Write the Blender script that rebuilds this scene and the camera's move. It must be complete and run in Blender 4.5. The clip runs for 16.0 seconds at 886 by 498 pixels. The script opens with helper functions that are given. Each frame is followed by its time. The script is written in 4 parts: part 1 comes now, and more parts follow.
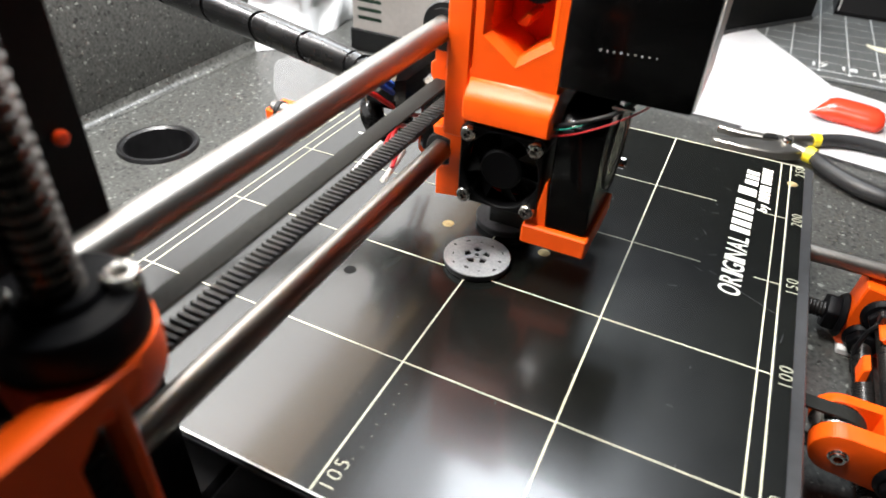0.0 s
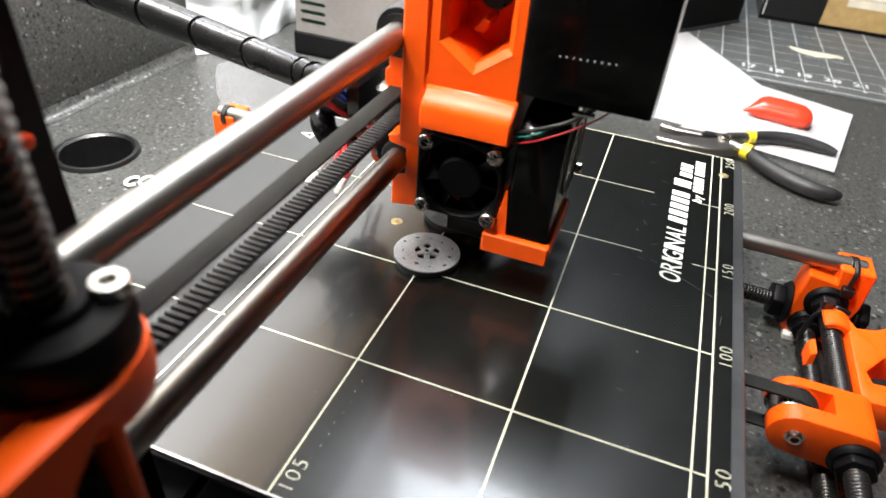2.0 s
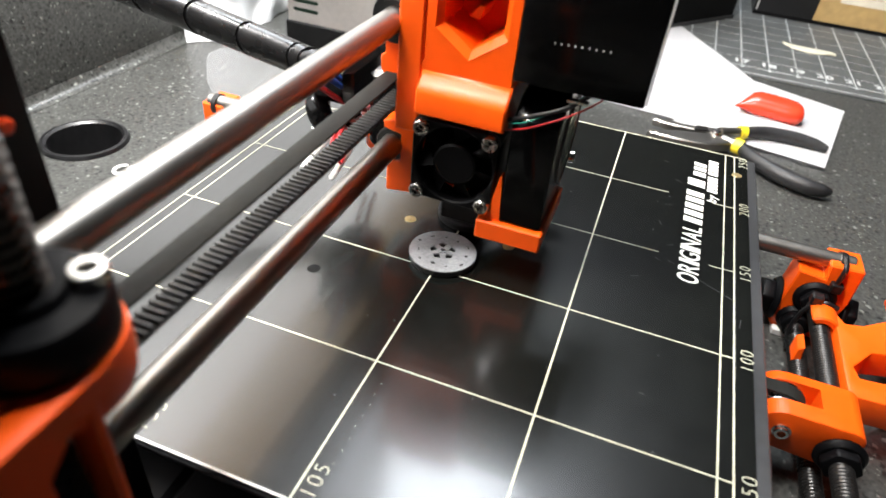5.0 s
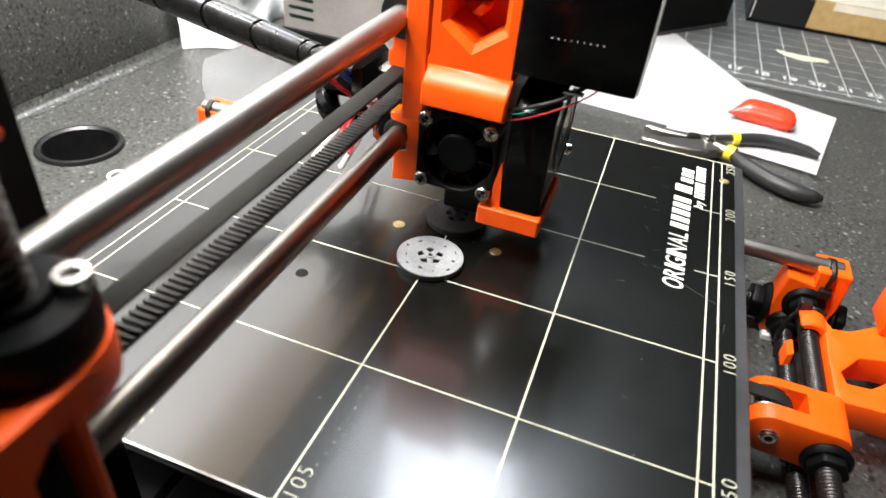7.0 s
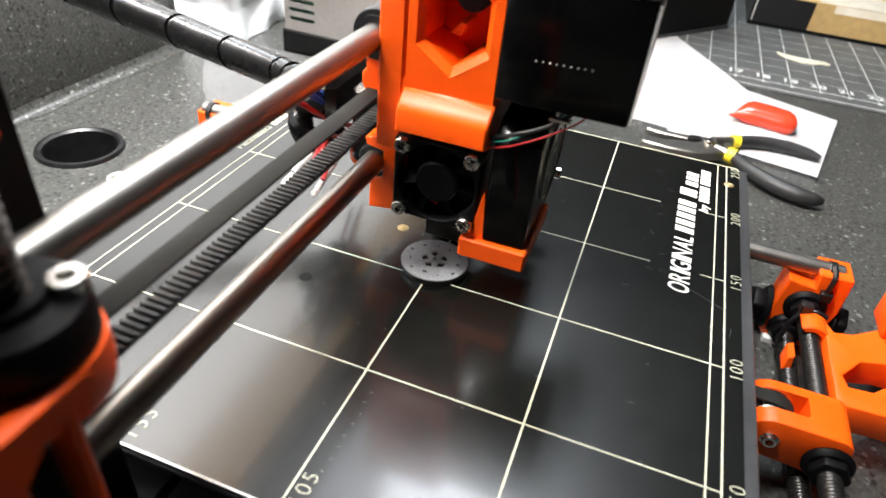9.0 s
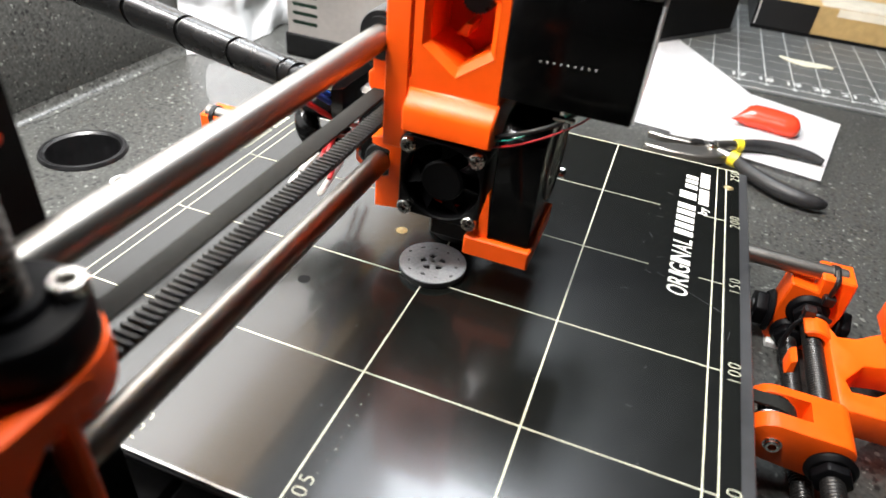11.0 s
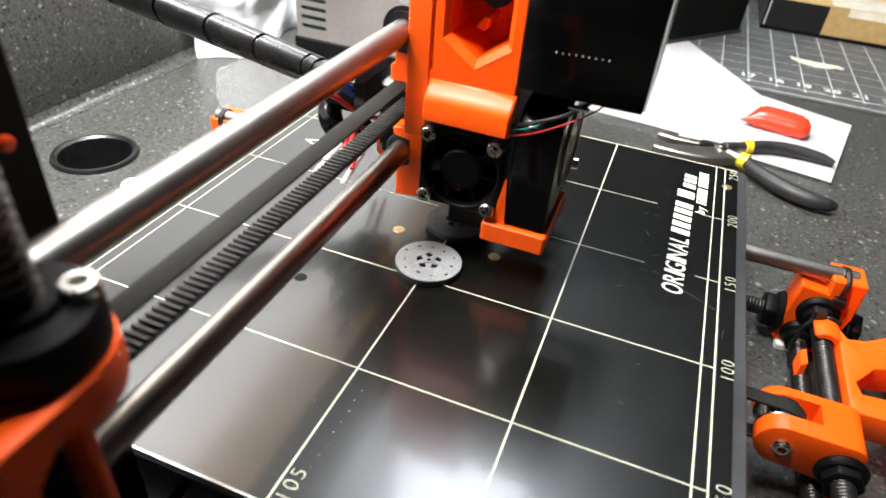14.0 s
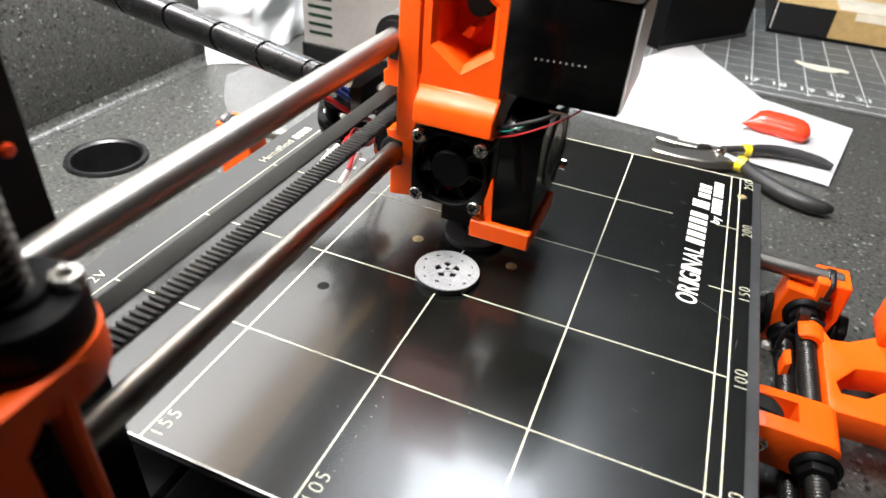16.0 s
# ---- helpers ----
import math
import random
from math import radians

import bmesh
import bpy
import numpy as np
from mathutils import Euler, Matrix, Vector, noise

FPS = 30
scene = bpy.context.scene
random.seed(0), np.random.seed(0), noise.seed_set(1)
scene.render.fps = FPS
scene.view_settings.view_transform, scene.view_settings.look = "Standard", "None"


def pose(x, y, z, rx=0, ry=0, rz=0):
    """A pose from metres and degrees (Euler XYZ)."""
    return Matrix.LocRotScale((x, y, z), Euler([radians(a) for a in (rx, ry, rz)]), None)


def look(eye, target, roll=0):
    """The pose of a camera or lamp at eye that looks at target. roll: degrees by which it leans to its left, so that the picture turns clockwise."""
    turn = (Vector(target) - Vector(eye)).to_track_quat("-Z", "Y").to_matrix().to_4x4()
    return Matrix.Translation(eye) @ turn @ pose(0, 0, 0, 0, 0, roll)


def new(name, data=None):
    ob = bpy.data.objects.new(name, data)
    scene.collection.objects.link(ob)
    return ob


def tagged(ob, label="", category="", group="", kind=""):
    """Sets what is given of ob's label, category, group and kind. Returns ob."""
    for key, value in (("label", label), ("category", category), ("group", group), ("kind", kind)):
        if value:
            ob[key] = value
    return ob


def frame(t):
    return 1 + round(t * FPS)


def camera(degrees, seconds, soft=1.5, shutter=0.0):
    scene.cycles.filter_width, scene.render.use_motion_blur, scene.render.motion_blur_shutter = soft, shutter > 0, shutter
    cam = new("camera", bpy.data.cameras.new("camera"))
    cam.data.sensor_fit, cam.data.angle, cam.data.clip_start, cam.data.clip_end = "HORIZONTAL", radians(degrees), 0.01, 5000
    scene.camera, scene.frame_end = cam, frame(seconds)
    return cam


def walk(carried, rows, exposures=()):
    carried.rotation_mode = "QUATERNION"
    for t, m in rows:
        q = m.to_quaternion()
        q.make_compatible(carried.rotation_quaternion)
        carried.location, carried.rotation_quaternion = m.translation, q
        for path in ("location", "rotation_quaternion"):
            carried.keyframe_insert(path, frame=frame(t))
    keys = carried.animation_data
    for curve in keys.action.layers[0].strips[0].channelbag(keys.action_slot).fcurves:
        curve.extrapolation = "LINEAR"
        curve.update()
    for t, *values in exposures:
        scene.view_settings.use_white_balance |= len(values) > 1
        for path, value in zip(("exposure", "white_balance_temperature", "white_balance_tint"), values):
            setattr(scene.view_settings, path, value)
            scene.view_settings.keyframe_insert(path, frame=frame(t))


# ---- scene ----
cam = camera(68.85, 16.0, 1.6, 0.3)
walk(cam, [
    (0, pose(-0.0737, 0.0412, 0.2114, 53.00, -2.41, -64.23)),
    (0.5, pose(-0.0784, 0.0504, 0.2117, 54.22, -3.73, -66.13)),
    (1, pose(-0.0777, 0.0524, 0.2093, 54.72, -4.48, -67.27)),
    (1.5, pose(-0.0786, 0.0514, 0.2091, 54.20, -4.09, -68.16)),
    (2, pose(-0.0771, 0.0492, 0.2096, 53.64, -4.02, -69.43)),
    (2.5, pose(-0.0759, 0.0498, 0.2113, 53.20, -3.23, -69.63)),
    (3, pose(-0.0742, 0.0497, 0.2102, 52.72, -3.83, -69.47)),
    (3.5, pose(-0.0739, 0.0495, 0.2089, 52.41, -4.55, -69.90)),
    (4, pose(-0.0744, 0.0499, 0.2083, 52.61, -4.64, -69.83)),
    (6.5, pose(-0.0775, 0.0458, 0.2099, 53.42, -5.13, -69.65)),
    (7, pose(-0.0765, 0.0455, 0.2102, 53.49, -5.02, -69.75)),
    (7.5, pose(-0.0757, 0.0449, 0.2104, 53.54, -4.88, -69.84)),
    (8, pose(-0.0756, 0.0449, 0.2104, 53.67, -4.87, -69.86)),
    (8.5, pose(-0.0757, 0.0450, 0.2102, 53.64, -4.98, -69.71)),
    (9, pose(-0.0758, 0.0453, 0.2099, 53.69, -5.02, -69.65)),
    (11.5, pose(-0.0755, 0.0447, 0.2102, 54.05, -4.85, -69.33)),
    (12, pose(-0.0760, 0.0444, 0.2105, 54.09, -4.59, -69.22)),
    (12.5, pose(-0.0755, 0.0445, 0.2102, 54.06, -4.52, -69.12)),
    (13, pose(-0.0758, 0.0444, 0.2104, 54.10, -4.45, -69.14)),
    (13.5, pose(-0.0760, 0.0439, 0.2101, 54.13, -4.42, -69.00)),
    (14, pose(-0.0760, 0.0444, 0.2105, 54.08, -4.43, -68.79)),
    (14.5, pose(-0.0756, 0.0444, 0.2100, 54.02, -4.53, -68.75)),
    (15, pose(-0.0760, 0.0441, 0.2105, 54.03, -4.22, -68.81)),
    (15.5, pose(-0.0763, 0.0433, 0.2112, 53.95, -3.98, -68.73)),
    (16, pose(-0.0800, 0.0320, 0.2162, 54.25, -3.81, -67.60)),
])
cam.data.dof.use_dof, cam.data.dof.focus_distance, cam.data.dof.aperture_fstop = True, 0.29, 16.0

# ---- world and light ----
BED_Z = 0.061          # height of the print surface over the counter
WALL_Y = 0.433         # backsplash plane

world = bpy.data.worlds.new("room_light")
scene.world = world
world.use_nodes = True
world.node_tree.nodes["Background"].inputs[0].default_value = (0.75, 0.85, 1.0, 1)
world.node_tree.nodes["Background"].inputs[1].default_value = 0.008


def area_lamp(name, m, sx, sy, watts, colour):
    d = bpy.data.lights.new(name, "AREA")
    d.shape, d.size, d.size_y, d.energy, d.color = "RECTANGLE", sx, sy, watts, colour
    ob = new(name, d)
    ob.matrix_world = m
    return ob


# long light along the wall, and the hanging light whose image lies in the print sheet
area_lamp("wall_strip_lamp", look((-0.01, 0.26, 0.72), (0.12, 0.433, 0.42)), 0.46, 0.06, 20.5, (1.0, 0.975, 0.96))
# added fill lamp, brightens only the wall that the print sheet mirrors
area_lamp("wall_fill_lamp", look((0.40, 0.26, 0.56), (0.40, 0.433, 0.515)), 1.15, 0.05, 10.0, (1.0, 0.975, 0.95))
area_lamp("hanging_lamp", look((0.86, 0.245, 1.30), (0.5, 0.13, 0.0)), 0.32, 0.55, 15.0, (0.88, 0.94, 1.0))
# added second lamp, larger and dimmer, softens the glow round the hanging light
area_lamp("glow_fill_lamp", look((0.90, 0.18, 1.31), (0.52, 0.05, 0.0)), 0.46, 0.80, 1.6, (0.84, 0.92, 1.0))


# ---- materials ----
def material(name, colour, rough=0.5, metal=0.0, grain=0.0, scale=400.0, bump=0.0, bump_scale=900.0, spec=0.5,
             coat=0.0, rough_var=0.0, alpha=1.0, transmission=0.0, colour2=None):
    m = bpy.data.materials.new(name)
    m.use_nodes = True
    nt = m.node_tree
    b = nt.nodes["Principled BSDF"]
    b.inputs["Base Color"].default_value = (*colour, 1)
    b.inputs["Roughness"].default_value = rough
    b.inputs["Metallic"].default_value = metal
    b.inputs["Specular IOR Level"].default_value = spec
    b.inputs["Coat Weight"].default_value = coat
    b.inputs["Coat Roughness"].default_value = min(rough, 0.14)
    b.inputs["Alpha"].default_value = alpha
    b.inputs["Transmission Weight"].default_value = transmission
    tc = nt.nodes.new("ShaderNodeTexCoord")
    if grain or rough_var:
        n1 = nt.nodes.new("ShaderNodeTexNoise")
        n1.inputs["Scale"].default_value = scale
        n1.inputs["Detail"].default_value = 6
        n2 = nt.nodes.new("ShaderNodeTexNoise")
        n2.inputs["Scale"].default_value = scale * 0.09
        mixn = nt.nodes.new("ShaderNodeMath")
        mixn.operation = "ADD"
        nt.links.new(tc.outputs["Object"], n1.inputs["Vector"])
        nt.links.new(tc.outputs["Object"], n2.inputs["Vector"])
        nt.links.new(n1.outputs["Fac"], mixn.inputs[0])
        nt.links.new(n2.outputs["Fac"], mixn.inputs[1])
        if grain:
            r = nt.nodes.new("ShaderNodeMapRange")
            r.inputs["From Min"].default_value, r.inputs["From Max"].default_value = 0.7, 1.3
            nt.links.new(mixn.outputs[0], r.inputs["Value"])
            mx = nt.nodes.new("ShaderNodeMix")
            mx.data_type = "RGBA"
            c2 = colour2 or tuple(min(1, c * (1 + grain)) for c in colour)
            mx.inputs["A"].default_value = (*[c * (1 - grain) for c in colour], 1)
            mx.inputs["B"].default_value = (*c2, 1)
            nt.links.new(r.outputs["Result"], mx.inputs["Factor"])
            nt.links.new(mx.outputs["Result"], b.inputs["Base Color"])
        if rough_var:
            r = nt.nodes.new("ShaderNodeMapRange")
            r.inputs["From Min"].default_value, r.inputs["From Max"].default_value = 0.7, 1.3
            r.inputs["To Min"].default_value, r.inputs["To Max"].default_value = max(0.02, rough - rough_var), rough + rough_var
            nt.links.new(mixn.outputs[0], r.inputs["Value"])
            nt.links.new(r.outputs["Result"], b.inputs["Roughness"])
    if bump:
        n = nt.nodes.new("ShaderNodeTexNoise")
        n.inputs["Scale"].default_value = bump_scale
        n.inputs["Detail"].default_value = 4
        bp = nt.nodes.new("ShaderNodeBump")
        bp.inputs["Strength"].default_value = bump
        bp.inputs["Distance"].default_value = 0.0005
        nt.links.new(tc.outputs["Object"], n.inputs["Vector"])
        nt.links.new(n.outputs["Fac"], bp.inputs["Height"])
        nt.links.new(bp.outputs["Normal"], b.inputs["Normal"])
    return m


def printed_plastic(name, colour, rough=0.38, pitch=0.0004):
    """Printed plastic: fine layer lines along z, faint uneven gloss."""
    m = material(name, colour, rough, grain=0.07, scale=160, rough_var=0.08, spec=0.3)
    nt = m.node_tree
    b = nt.nodes["Principled BSDF"]
    tc = nt.nodes.new("ShaderNodeTexCoord")
    w = nt.nodes.new("ShaderNodeTexWave")
    w.bands_direction = "Z"
    w.inputs["Scale"].default_value = 0.314 / pitch
    w.inputs["Distortion"].default_value = 0.6
    bp = nt.nodes.new("ShaderNodeBump")
    bp.inputs["Strength"].default_value = 0.22
    bp.inputs["Distance"].default_value = 0.0001
    nt.links.new(tc.outputs["Object"], w.inputs["Vector"])
    nt.links.new(w.outputs["Fac"], bp.inputs["Height"])
    nt.links.new(bp.outputs["Normal"], b.inputs["Normal"])
    return m


def granite_material(name, base, light, dark):
    """Speckled dark engineered stone: pale and black chips in a grey body."""
    m = bpy.data.materials.new(name)
    m.use_nodes = True
    nt = m.node_tree
    b = nt.nodes["Principled BSDF"]
    tc = nt.nodes.new("ShaderNodeTexCoord")
    cur = None
    fine = nt.nodes.new("ShaderNodeTexNoise")
    fine.inputs["Scale"].default_value = 420
    fine.inputs["Detail"].default_value = 8
    nt.links.new(tc.outputs["Object"], fine.inputs["Vector"])
    ramp = nt.nodes.new("ShaderNodeValToRGB")
    ramp.color_ramp.elements[0].position, ramp.color_ramp.elements[1].position = 0.32, 0.7
    ramp.color_ramp.elements[0].color = (*[c * 0.55 for c in base], 1)
    ramp.color_ramp.elements[1].color = (*[c * 1.55 for c in base], 1)
    nt.links.new(fine.outputs["Fac"], ramp.inputs["Fac"])
    cur = ramp.outputs["Color"]
    for scale, lo, hi, colour in ((260, 0.22, 0.38, dark), (170, 0.16, 0.26, light), (380, 0.18, 0.28, light)):
        warp = nt.nodes.new("ShaderNodeTexNoise")
        warp.inputs["Scale"].default_value = scale * 1.7
        nt.links.new(tc.outputs["Object"], warp.inputs["Vector"])
        mv = nt.nodes.new("ShaderNodeMix")
        mv.data_type = "VECTOR"
        mv.inputs["Factor"].default_value = 0.004
        nt.links.new(tc.outputs["Object"], mv.inputs["A"])
        nt.links.new(warp.outputs["Color"], mv.inputs["B"])
        v = nt.nodes.new("ShaderNodeTexVoronoi")
        v.inputs["Scale"].default_value = scale
        nt.links.new(mv.outputs["Result"], v.inputs["Vector"])
        r = nt.nodes.new("ShaderNodeMapRange")
        r.inputs["From Min"].default_value, r.inputs["From Max"].default_value = lo, hi
        r.inputs["To Min"].default_value, r.inputs["To Max"].default_value = 1.0, 0.0
        nt.links.new(v.outputs["Distance"], r.inputs["Value"])
        sep = nt.nodes.new("ShaderNodeSeparateColor")
        nt.links.new(v.outputs["Color"], sep.inputs["Color"])
        g = nt.nodes.new("ShaderNodeMath")
        g.operation = "GREATER_THAN"
        g.inputs[1].default_value = 0.72 if colour == light else 0.5
        nt.links.new(sep.outputs["Red"], g.inputs[0])
        f = nt.nodes.new("ShaderNodeMath")
        f.operation = "MULTIPLY"
        nt.links.new(r.outputs["Result"], f.inputs[0])
        nt.links.new(g.outputs[0], f.inputs[1])
        mx = nt.nodes.new("ShaderNodeMix")
        mx.data_type = "RGBA"
        mx.inputs["B"].default_value = (*colour, 1)
        nt.links.new(f.outputs[0], mx.inputs["Factor"])
        nt.links.new(cur, mx.inputs["A"])
        cur = mx.outputs["Result"]
    nt.links.new(cur, b.inputs["Base Color"])
    b.inputs["Roughness"].default_value = 0.34
    bp = nt.nodes.new("ShaderNodeBump")
    bp.inputs["Strength"].default_value = 0.15
    bp.inputs["Distance"].default_value = 0.0004
    nt.links.new(fine.outputs["Fac"], bp.inputs["Height"])
    nt.links.new(bp.outputs["Normal"], b.inputs["Normal"])
    return m


ORANGE = printed_plastic("orange_printed_plastic", (0.93, 0.100, 0.004))
# darker copy of the orange, with shade put into the colour
ORANGE_SHADED = printed_plastic("orange_plastic_painted_shade", (0.85, 0.06, 0.006))
BLACK = material("black_plastic", (0.007, 0.007, 0.0075), 0.36, grain=0.3, scale=300, rough_var=0.08, bump=0.08)
MOTOR_BLACK = material("glossy_black_motor", (0.002, 0.002, 0.002), 0.18, grain=0.3, scale=60, rough_var=0.05, spec=0.3)
FAN_BLACK = material("black_fan_plastic", (0.0022, 0.0022, 0.0024), 0.45, grain=0.3, scale=300, spec=0.12)
WRAP_BLACK = material("black_wrap_plastic", (0.010, 0.010, 0.010), 0.26, grain=0.2, scale=200, rough_var=0.06)
NUT_BLACK = material("black_moulded_nut", (0.0025, 0.0025, 0.003), 0.45, grain=0.3, scale=250, rough_var=0.05, spec=0.12)
FRAME_BLACK = material("black_powder_coat", (0.004, 0.004, 0.0045), 0.6, spec=0.15, grain=0.3, scale=500, bump=0.2, bump_scale=2500)
STEEL = material("ground_steel", (0.30, 0.285, 0.262), 0.39, 1.0, grain=0.06, scale=900, rough_var=0.03)
SCREW = material("zinc_screw_steel", (0.72, 0.70, 0.66), 0.22, 1.0, grain=0.1, scale=900, rough_var=0.08)
DARKSTEEL = material("blackened_steel", (0.022, 0.021, 0.020), 0.33, 0.5, grain=0.3, scale=500, rough_var=0.1)
SCREW_DARK = material("worn_screw_steel", (0.085, 0.075, 0.066), 0.30, 0.85, grain=0.3, scale=500, rough_var=0.1)
BRASS = material("brass_pad", (0.55, 0.43, 0.22), 0.35, 0.9, grain=0.2, scale=700)
RUBBER = material("belt_rubber", (0.013, 0.013, 0.011), 0.65, spec=0.2, grain=0.3, scale=700, bump=0.2, bump_scale=3000)
TOOTHED = material("toothed_rubber", (0.030, 0.030, 0.028), 0.5, spec=0.45, grain=0.3, scale=700)
PEI = material("dark_print_sheet", (0.0026, 0.0030, 0.0022), 0.26, grain=0.25, scale=120, spec=0.66, coat=0.30, rough_var=0.012)
PEI.node_tree.nodes["Principled BSDF"].inputs["Coat Roughness"].default_value = 0.095
PCB = material("heater_board", (0.035, 0.036, 0.038), 0.35, grain=0.2, scale=300, rough_var=0.06)
SILK = material("cream_silkscreen", (0.62, 0.62, 0.47), 0.45, grain=0.12, scale=900)
WHITE_SILK = material("white_silkscreen", (0.86, 0.86, 0.78), 0.45, grain=0.08, scale=900)
PLA = material("grey_print", (0.30, 0.31, 0.315), 0.36, grain=0.25, scale=900, bump=0.5, bump_scale=1500)
# dark for the painted shade of the wheels' lower layers, and for their pits
DARKPLA = material("dark_print", (0.012, 0.012, 0.012), 0.4, grain=0.2, scale=900)
# darker copy of the grey print, the extruder's shade put into its colour
SHADED_PLA = material("shaded_grey_print", (0.045, 0.045, 0.048), 0.35, grain=0.25, scale=900, bump=0.4, bump_scale=1500)
FILM = material("clear_film", (0.72, 0.73, 0.74), 0.3, grain=0.05, scale=60, alpha=0.06)
GRANITE = granite_material("speckled_stone", (0.053, 0.054, 0.050), (0.20, 0.21, 0.19), (0.014, 0.014, 0.014))
PAPER = material("white_paper", (0.83, 0.83, 0.84), 0.7, grain=0.03, scale=200, bump=0.15, bump_scale=300)
MATGREY = material("cutting_mat_grey", (0.085, 0.09, 0.088), 0.5, grain=0.15, scale=300, bump=0.15, bump_scale=1500)
MATLINE = material("cutting_mat_print", (0.60, 0.62, 0.61), 0.55, grain=0.1, scale=600)
RED = material("red_rubber", (0.78, 0.055, 0.022), 0.22, grain=0.08, scale=120, coat=0.3)
YELLOW = material("yellow_sleeve", (0.83, 0.66, 0.03), 0.4, grain=0.1, scale=400)
GRIP = material("black_grip", (0.018, 0.018, 0.019), 0.48, grain=0.3, scale=300, bump=0.15, bump_scale=1200)
CARDBOARD = material("brown_cardboard", (0.44, 0.30, 0.12), 0.75, grain=0.15, scale=140, bump=0.2, bump_scale=500)
TAPE = material("clear_tape", (0.75, 0.70, 0.58), 0.25, grain=0.15, scale=60)
ALU = material("psu_aluminium", (0.50, 0.47, 0.44), 0.42, 0.85, grain=0.08, scale=200, rough_var=0.06)
BAG = material("milky_bag", (0.86, 0.88, 0.9), 0.7, grain=0.04, scale=90, spec=0.15)
WALLPAINT = material("wall_paint", (0.78, 0.79, 0.80), 0.7, grain=0.05, scale=60, bump=0.1, bump_scale=300)
# near-black: the room's lack of light is put into this colour
UNLIT_ROOM = material("unlit_room_colour", (0.0099, 0.0099, 0.0113), 0.8, grain=0.08, scale=20)
WOOD = material("rail_wood", (0.36, 0.195, 0.030), 0.5, grain=0.3, scale=40)
WIRE_RED = material("red_wire", (0.42, 0.012, 0.015), 0.4, grain=0.05)
WIRE_BLUE = material("blue_wire", (0.02, 0.09, 0.45), 0.4, grain=0.05)
WIRE_GREEN = material("green_wire", (0.01, 0.20, 0.14), 0.4, grain=0.05)
WHITEPLASTIC = material("white_plastic", (0.75, 0.74, 0.71), 0.4, grain=0.05, scale=200)
CREAM = material("cream_scrap", (0.62, 0.60, 0.47), 0.6, grain=0.1, scale=200)
CLEARTAPE = material("frosted_edge", (0.55, 0.55, 0.55), 0.3, grain=0.2, scale=200)


# ---- mesh helpers ----
def box(bm, x0, x1, y0, y1, z0, z1, bevel=0.0, seg=1):
    vs = [bm.verts.new((x, y, z)) for x in (x0, x1) for y in (y0, y1) for z in (z0, z1)]
    fs = [bm.faces.new([vs[i] for i in f]) for f in
          ((0, 1, 3, 2), (4, 6, 7, 5), (0, 4, 5, 1), (2, 3, 7, 6), (0, 2, 6, 4), (1, 5, 7, 3))]
    if bevel:
        es = {e for f in fs for e in f.edges}
        bmesh.ops.bevel(bm, geom=list(es), offset=bevel, segments=seg, affect="EDGES", profile=0.5)
    return bm


AXIS = {"x": (1, 2, 0), "y": (2, 0, 1), "z": (0, 1, 2)}


def place(axis, a, b, c):
    """Point from (a, b) across and c along the axis."""
    p = [0, 0, 0]
    i, j, k = AXIS[axis]
    p[i], p[j], p[k] = a, b, c
    return tuple(p)


def prism(bm, axis, outline, c0, c1, bevel=0.0, holes=(), seg=1):
    """A solid with this outline across the axis, from c0 to c1 along it, with holes through it."""
    loops = []
    for pts in (outline, *holes):
        vs = [bm.verts.new(place(axis, a, b, c0)) for a, b in pts]
        es = [bm.edges.new((vs[i], vs[(i + 1) % len(vs)])) for i in range(len(vs))]
        loops.append((vs, es))
    if holes:
        faces = bmesh.ops.triangle_fill(bm, edges=[e for _, es in loops for e in es], use_beauty=True)["geom"]
        faces = [f for f in faces if isinstance(f, bmesh.types.BMFace)]
    else:
        faces = [bm.faces.new(loops[0][0])]
    rim = [e for _, es in loops for e in es]
    ext = bmesh.ops.extrude_face_region(bm, geom=faces + rim)
    vs = [v for v in ext["geom"] if isinstance(v, bmesh.types.BMVert)]
    bmesh.ops.translate(bm, verts=vs, vec=Vector(place(axis, 0, 0, c1 - c0)))
    bmesh.ops.recalc_face_normals(bm, faces=bm.faces[:])
    if bevel:
        sharp = [e for e in bm.edges if len(e.link_faces) == 2 and e.calc_face_angle(0) > 0.5 and set(e.verts) & set(vs) | set(e.verts) & {v for l, _ in loops for v in l}]
        bmesh.ops.bevel(bm, geom=sharp, offset=bevel, segments=seg, affect="EDGES", profile=0.5)
    return bm


def ring(cx, cy, r, n=32, start=0.0, r2=None):
    return [(cx + r * math.cos(start + 2 * math.pi * i / n), cy + (r2 or r) * math.sin(start + 2 * math.pi * i / n)) for i in range(n)]


def lathe(bm, axis, cx, cy, profile, n=40, start=0.0):
    """A turned body: profile of (radius, height along the axis)."""
    rows = []
    for r, c in profile:
        if r <= 0:
            rows.append([bm.verts.new(place(axis, cx, cy, c))])
        else:
            rows.append([bm.verts.new(place(axis, a, b, c)) for a, b in ring(cx, cy, r, n, start)])
    for lo, hi in zip(rows, rows[1:]):
        for i in range(n):
            j = (i + 1) % n
            if len(lo) == 1 and len(hi) > 1:
                bm.faces.new((lo[0], hi[j], hi[i]))
            elif len(hi) == 1 and len(lo) > 1:
                bm.faces.new((lo[i], lo[j], hi[0]))
            elif len(lo) > 1:
                bm.faces.new((lo[i], lo[j], hi[j], hi[i]))
    bmesh.ops.recalc_face_normals(bm, faces=bm.faces[:])
    return bm


